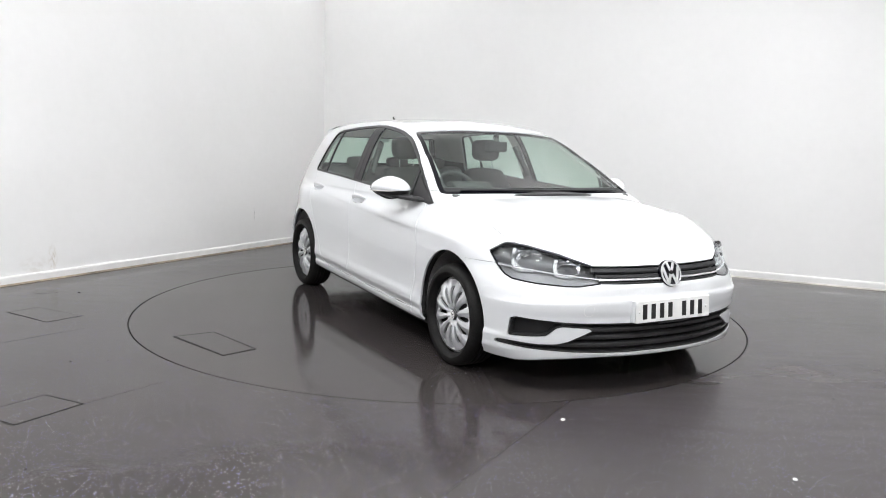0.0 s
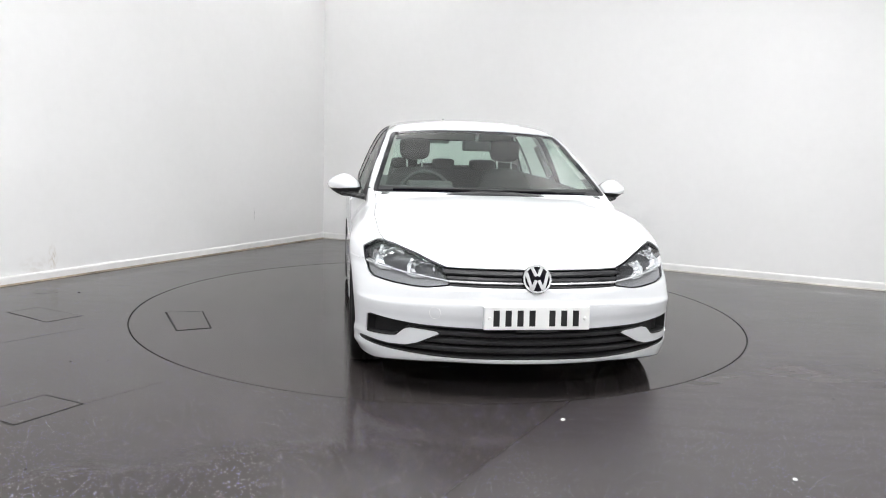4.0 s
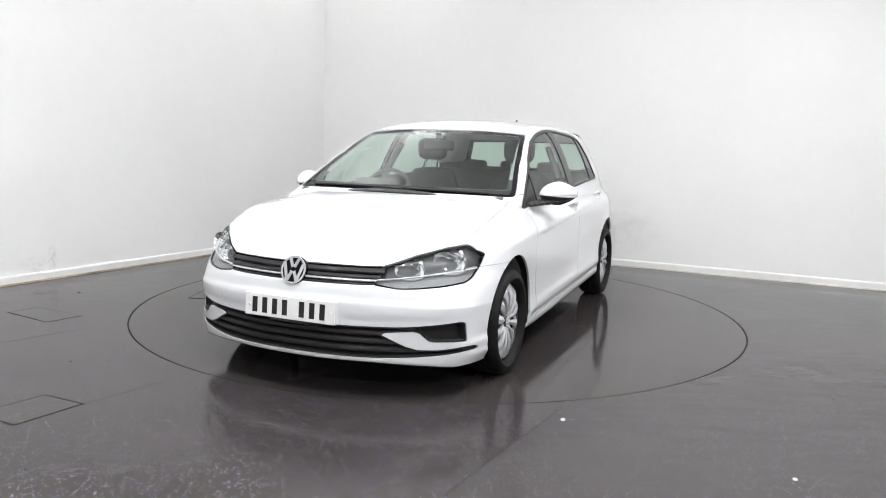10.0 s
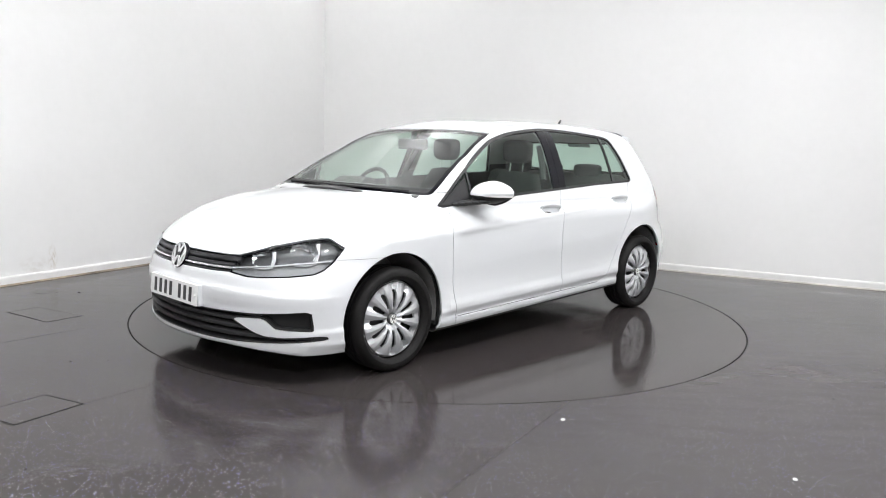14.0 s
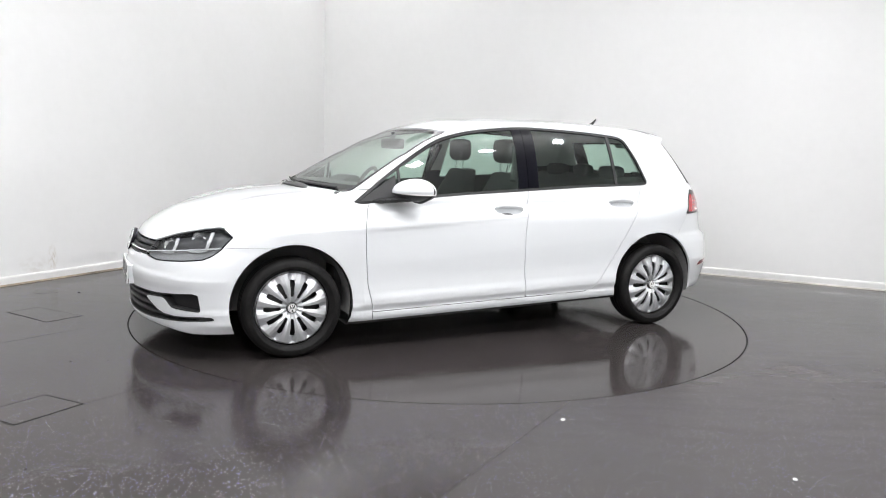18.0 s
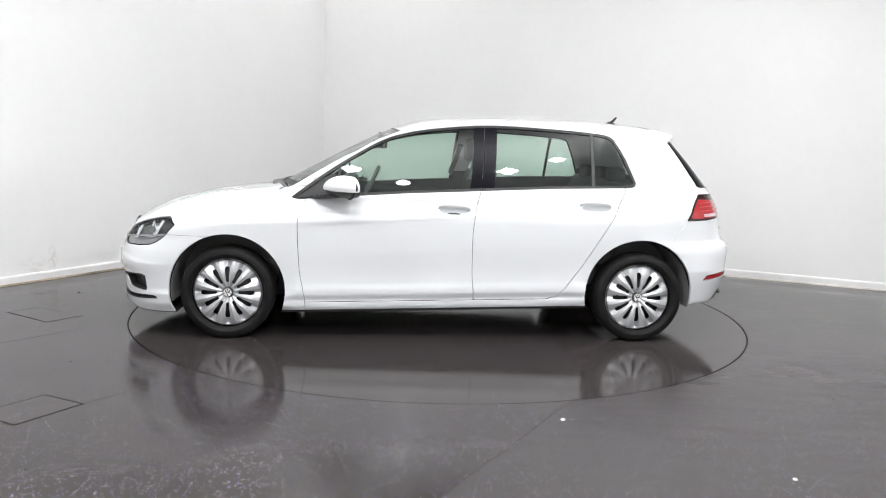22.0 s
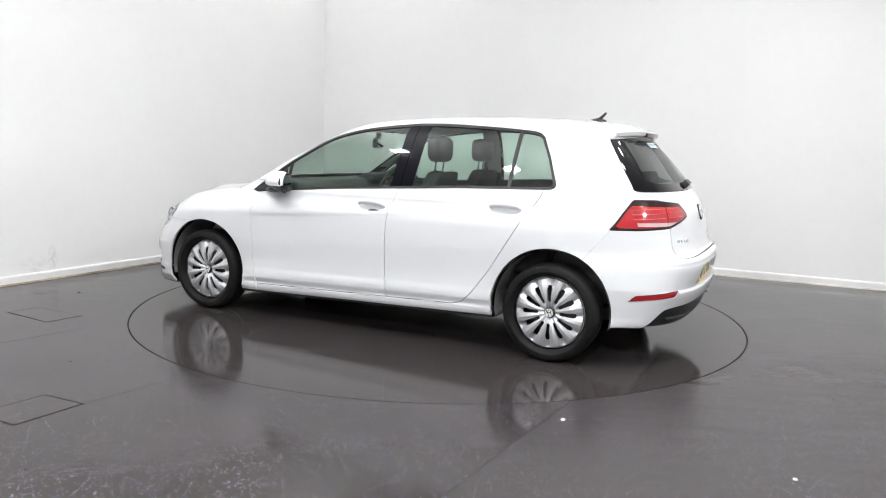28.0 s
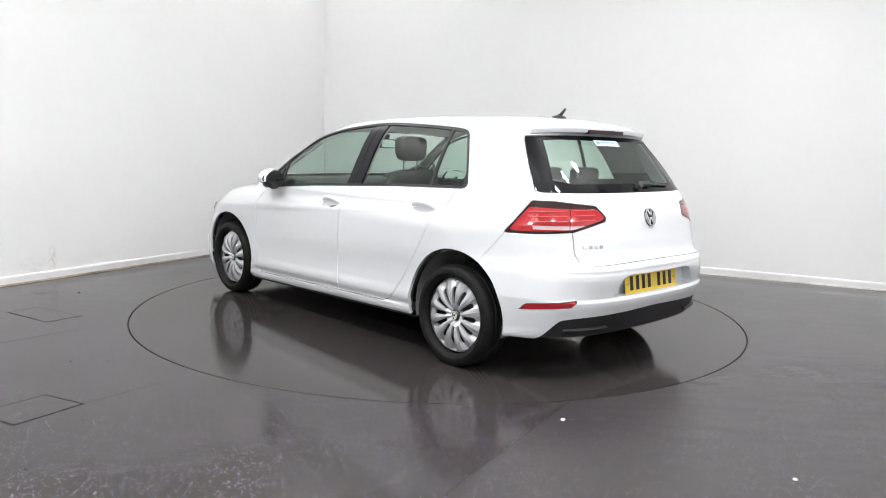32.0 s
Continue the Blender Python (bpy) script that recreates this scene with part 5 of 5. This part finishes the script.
blob(bm, (-1.315, 0, 1.428), (0.060, 0.026, 0.018))
rod(bm, (-1.318, 0, 1.432), (-1.368, 0, 1.484), 0.013, 0.007, 12)
rod(bm, (-1.285, 0, 1.432), (-1.335, 0, 1.452), 0.010, 0.007, 10)
part("aerial", bm, BLACK_PLASTIC, car, "short black roof aerial", smooth=True)
bm = bmesh.new()
n = 36
ring = []
for i in range(n + 1):
    a = 2 * math.pi * i / n
    ring.append(front_skin(-0.485 + 0.026 * math.cos(a), 0.435 + 0.028 * math.sin(a)))
sweep(bm, ring, 0.0016, 0.001, 0.0)
part("tow_cover", bm, WHITE_PLATE, car, "round towing eye cover")
slope = (rear_skin(0, 1.29)[0] - rear_skin(0, 1.25)[0]).normalized()
m = Matrix((Vector((0, -1, 0)), slope, Vector((0, -1, 0)).cross(slope))).transposed().to_4x4()
m.translation = rear_skin(-0.01, 1.278)[0]
bm = bmesh.new()
box(bm, -0.115, 0.115, -0.022, 0.022, 0.0005, 0.0015, 0, m)
st = part("window_sticker", bm, STICKER, car, "pale rectangular sticker on the rear window")
for x0, x1, y0, y1 in ((-0.100, -0.065, -0.010, 0.012), (-0.055, 0.095, -0.002, 0.010), (-0.045, 0.080, -0.016, -0.010)):
    bm = bmesh.new()
    box(bm, x0, x1, y0, y1, 0.0015, 0.002, 0, m)
    part("print_bar", bm, BLUE_INK, st)


# ---- inside the car ----
def slab(outline, y0, y1, r=0.02):
    """A side outline of (x, z) made as wide as y0 to y1, with softened edges."""
    bm = bmesh.new()
    vs = [bm.verts.new((x, y0, z)) for x, z in outline]
    fc = bm.faces.new(vs)
    e = bmesh.ops.extrude_face_region(bm, geom=[fc])
    bmesh.ops.translate(bm, vec=(0, y1 - y0, 0), verts=[g for g in e["geom"] if isinstance(g, bmesh.types.BMVert)])
    bmesh.ops.recalc_face_normals(bm, faces=bm.faces[:])
    if r:
        bmesh.ops.bevel(bm, geom=bm.edges[:], offset=r, segments=3, affect="EDGES", profile=0.5, clamp_overlap=True)
    return bm


dash = part("dashboard", slab([(1.02, 0.945), (0.78, 0.975), (0.62, 0.965), (0.56, 0.90), (0.58, 0.72), (0.75, 0.55), (1.02, 0.50)], -0.70, 0.70, 0.02), TRIM, car, "dark soft dashboard", smooth=True)
part("instrument_hood", slab([(0.72, 0.96), (0.64, 1.005), (0.56, 1.005), (0.54, 0.95), (0.60, 0.93)], -0.50, -0.20, 0.015), TRIM, dash, smooth=True)
bm = bmesh.new()
box(bm, -0.65, 0.60, -0.10, 0.10, 0.30, 0.62, 0.03)
part("centre_console", bm, TRIM, car)
bm = bmesh.new()
box(bm, -1.62, 1.05, -0.66, 0.66, 0.25, 0.32)
part("floor_pan", bm, DARK, car)
bm = bmesh.new()
box(bm, 0.98, 1.02, -0.70, 0.70, 0.28, 0.93)
part("bulkhead", bm, DARK, car)
part("parcel_shelf", slab([(-1.40, 0.955), (-1.40, 0.985), (-1.80, 0.985), (-1.80, 0.955)], -0.60, 0.60, 0.008), TRIM, car, "dark parcel shelf behind the rear seats")

# steering wheel, on the right
m = Matrix.Translation((0.465, -0.36, 0.895)) @ pose(0, 0, 0, 0, 66, 0)
v, f = [], []
for i in range(48):
    a = 2 * math.pi * i / 48
    for j in range(10):
        b = 2 * math.pi * j / 10
        r = 0.178 + 0.015 * math.cos(b)
        v.append(tuple(m @ Vector((r * math.cos(a), r * math.sin(a), 0.015 * math.sin(b)))))
f = [(i * 10 + j, ((i + 1) % 48) * 10 + j, ((i + 1) % 48) * 10 + (j + 1) % 10, i * 10 + (j + 1) % 10) for i in range(48) for j in range(10)]
sw = part("steering_wheel", (v, f), TRIM, car, "black steering wheel with silver spokes", smooth=True)
bm = bmesh.new()
blob(bm, (0, 0, 0), (1, 1, 1), None, 20, 12)
bmesh.ops.transform(bm, matrix=m @ Matrix.Diagonal((0.075, 0.085, 0.03, 1)), verts=bm.verts[:])
part("wheel_boss", bm, TRIM, sw, smooth=True)
for ang in (90, -90, 0):
    bm = bmesh.new()
    c, s = math.cos(radians(ang)), math.sin(radians(ang))
    rod(bm, m @ Vector((0.05 * c, 0.05 * s, 0)), m @ Vector((0.17 * c, 0.17 * s, 0)), 0.016, 0.011, 8)
    part("spoke", bm, SILVER, sw)


def headrest(parent, x, y, z, w, h, d=0.09, posts=0.06):
    bm = bmesh.new()

    def form(c):
        e = 0.52
        g = Vector([math.copysign(abs(k) ** e, k) for k in c])
        g.y *= 1 + 0.10 * c.z - 0.12 * max(0, c.z) ** 3
        return g
    blob(bm, (x, y, z), (d / 2, w / 2, h / 2), form, 28, 20)
    hr = part("headrest", bm, CLOTH, parent, "dark cloth headrest on steel posts", smooth=True)
    for s in (-1, 1):
        bm = bmesh.new()
        rod(bm, (x + 0.01, y + s * w * 0.25, z - h / 2 - posts), (x, y + s * w * 0.25, z - h / 2 + 0.02), 0.006, n=10)
        part("headrest_post", bm, CHROME, hr)


def front_seat(y):
    seat = part("front_seat", slab([(0.30, 0.50), (0.28, 0.56), (-0.18, 0.52), (-0.22, 0.40), (0.24, 0.40)], y - 0.25, y + 0.25, 0.04), CLOTH, car, "dark cloth front seat", smooth=True)
    bm = bmesh.new()
    rows = []
    for i in range(9):
        k = i / 8
        z = 0.48 + 0.57 * k
        x = -0.16 - 0.20 * k
        w = 0.245 + 0.02 * math.sin(k * math.pi) - 0.085 * max(0, k - 0.65) / 0.35
        d = 0.075 - 0.02 * k
        ring = []
        for j in range(20):
            a = 2 * math.pi * j / 20
            c, s = math.cos(a), math.sin(a)
            bolster = 0.03 * (abs(s) ** 3)
            ring.append(bm.verts.new((x + (d + bolster) * math.copysign(abs(c) ** 0.7, c), y + w * math.copysign(abs(s) ** 0.7, s), z + (0.02 * (1 - abs(s)) if i == 8 else 0))))
        rows.append(ring)
    for r0, r1 in zip(rows, rows[1:]):
        for j in range(20):
            bm.faces.new((r0[j], r0[(j + 1) % 20], r1[(j + 1) % 20], r1[j]))
    bm.faces.new(rows[-1])
    bm.faces.new(rows[0][::-1])
    bmesh.ops.recalc_face_normals(bm, faces=bm.faces[:])
    part("seat_back", bm, CLOTH, seat, smooth=True)
    headrest(seat, -0.335, y, 1.212, 0.235, 0.170, 0.115)


front_seat(0.36)
front_seat(-0.36)
bench = part("rear_seat", slab([(-0.55, 0.50), (-0.56, 0.56), (-1.02, 0.50), (-1.02, 0.36), (-0.60, 0.36)], -0.66, 0.66, 0.03), CLOTH, car, "dark cloth rear bench seat", smooth=True)
part("bench_back", slab([(-0.98, 0.48), (-1.22, 1.03), (-1.30, 1.055), (-1.40, 1.02), (-1.18, 0.46)], -0.66, 0.66, 0.03), CLOTH, bench, smooth=True)
headrest(bench, -1.27, 0.36, 1.070, 0.24, 0.11, 0.10, 0.03)
headrest(bench, -1.27, -0.36, 1.070, 0.24, 0.11, 0.10, 0.03)
headrest(bench, -1.27, 0.0, 1.075, 0.20, 0.10, 0.09, 0.03)
bm = bmesh.new()
turn = Matrix.Translation((0.385, 0, 0)) @ pose(0, 0, 0, 0, 0, 20) @ Matrix.Translation((-0.385, 0, 0))
box(bm, 0.365, 0.405, -0.110, 0.110, 1.207, 1.280, 0.014, turn)
rv = part("interior_mirror", bm, SLAT, car, "black interior mirror")
bm = bmesh.new()
box(bm, 0.363, 0.366, -0.100, 0.100, 1.214, 1.273, 0.001, turn)
part("mirror_glass", bm, MIRROR, rv)
bm = bmesh.new()
rod(bm, (0.392, 0, 1.270), (0.372, 0, 1.318), 0.015, 0.022, 12)
part("mirror_stem", bm, TRIM, rv)
for side in (1, -1):
    bm = bmesh.new()
    pts = [(-0.20, 0.70, 1.02), (-0.235, 0.66, 1.12), (-0.27, 0.60, 1.25)]
    for a, b in zip(pts, pts[1:]):
        rod(bm, (a[0], a[1] * side, a[2]), (b[0], b[1] * side, b[2]), 0.022, n=8)
    part("seat_belt", bm, TRIM, car, "dark seat belt webbing on the pillar")


# ---- hatches, seams and specks in the floor ----
def frame_lines(name, pts, parent, z, w=0.006, mat=None):
    """Worn dark joints along a closed outline, just proud of the sheet."""
    bm = bmesh.new()
    for a, b in zip(pts, pts[1:] + pts[:1]):
        a, b = Vector((*a, z)), Vector((*b, z))
        d = (b - a).normalized()
        o = Vector((-d.y, d.x, 0)) * w / 2
        vs = [bm.verts.new(q) for q in (a - d * w / 2 - o, b + d * w / 2 - o, b + d * w / 2 + o, a - d * w / 2 + o)]
        bm.faces.new(vs)
    bmesh.ops.recalc_face_normals(bm, faces=bm.faces[:])
    return bm


def hatch_lid(pts, z0, z1):
    bm = bmesh.new()
    vs = [bm.verts.new((*q, z0)) for q in pts]
    fc = bm.faces.new(vs)
    e = bmesh.ops.extrude_face_region(bm, geom=[fc])
    bmesh.ops.translate(bm, vec=(0, 0, z1 - z0), verts=[g for g in e["geom"] if isinstance(g, bmesh.types.BMVert)])
    bmesh.ops.recalc_face_normals(bm, faces=bm.faces[:])
    return bm


TABLE_HATCH = [(0.203, -2.000), (0.740, -1.815), (0.676, -1.612), (0.178, -1.752)]
lid = part("hatch", frame_lines("hatch", TABLE_HATCH, turntable, 0.0005, 0.012), DARK, turntable, "dark joint round a lifting hatch")
inset = [(x + (0.45 - x) * 0.025, y + (-1.79 - y) * 0.05) for x, y in TABLE_HATCH]
part("hatch_lid", hatch_lid(inset, -0.002, 0.0012), DISC, lid, "worn dark vinyl hatch lid")
FLOOR_HATCHES = [[(-1.872, -2.267), (-1.637, -2.375), (-1.799, -2.660), (-2.045, -2.545)], [(-3.009, -0.617), (-2.887, -0.434), (-2.46, -0.66), (-2.60, -0.87)]]
for k, pts in enumerate(FLOOR_HATCHES):
    cx, cy = sum(p[0] for p in pts) / 4, sum(p[1] for p in pts) / 4
    bm = frame_lines("floor_hatch", pts, None, 0.001, 0.005 - 0.002 * k)
    h = plain("floor_hatch", bm, DARK, "lifting hatch of dark vinyl set in the floor", "floor hatch", group="floor hatches")
    inset = [(x + (cx - x) * 0.05, y + (cy - y) * 0.05) for x, y in pts]
    part("hatch_lid", hatch_lid(inset, -0.002, 0.0015), FLOOR, h, "dark fleck vinyl lid")
# welded seams of the vinyl
def seam(a, b, w):
    d = (Vector(b) - Vector(a)).normalized()
    o = Vector((-d.y, d.x)) * w / 2
    v = [(a[0] + o.x, a[1] + o.y, 0.0006), (a[0] - o.x, a[1] - o.y, 0.0006), (b[0] - o.x, b[1] - o.y, 0.0006), (b[0] + o.x, b[1] + o.y, 0.0006)]
    part("seam", (v, [(0, 1, 2, 3)]), SEAM, floor)


seam((0.604, -2.245), (-0.10, -3.43), 0.005)
seam((-2.60, -1.40), (-2.29, -0.99), 0.004)
seam((-1.637, -2.375), (-1.40, -2.02), 0.003)
seam((-3.17, 0.03), (-3.02, 0.10), 0.012)
# dark crumbs trodden into the floor
for x, y, r in ((-1.52, -3.074, 0.007), (-1.543, -2.571, 0.005), (-2.86, 0.118, 0.010), (-2.02, -1.72, 0.008), (-1.83, -1.68, 0.006), (0.40, -2.33, 0.006), (2.05, -2.0, 0.007)):
    bm = bmesh.new()
    rng = random.Random(int(x * 1000))
    bmesh.ops.create_icosphere(bm, subdivisions=1, radius=r)
    for q in bm.verts:
        q.co *= rng.uniform(0.6, 1.2)
        q.co.z *= 0.3
    plain("crumb", bm, DARK, "small dark crumb of dirt on the floor", "crumb", group="crumbs").location = (x, y, r * 0.2)
for name, x, y, r in (("floor_chip", 0.586, -2.412, 0.012), ("floor_chip", 1.391, -2.985, 0.011)):
    bm = bmesh.new()
    rng = random.Random(int(x * 1000))
    bmesh.ops.create_icosphere(bm, subdivisions=2, radius=r)
    for q in bm.verts:
        q.co *= rng.uniform(0.7, 1.1)
        q.co.z *= 0.35
    ob = plain(name, bm, CHIP, "small white chip lying on the dark floor", "chip", group="floor chips")
    ob.location = (x, y, r * 0.25)


# ---- motion: the table turns at an even pace and carries the car ----
def motions():
    turn = [(t, -61.35 - 5.181 * t) for t in range(33)]
    walk(turntable, [(t, pose(0, 0, 0, 0, 0, a)) for t, a in turn])
    rows = []
    for t, a in turn:
        c, s = math.cos(radians(a)), math.sin(radians(a))
        rows.append((t, pose(0.0947 * c - 0.1667 * s, 0.0947 * s + 0.1667 * c, 0, 0, 0, a)))
    walk(car, rows)


motions()
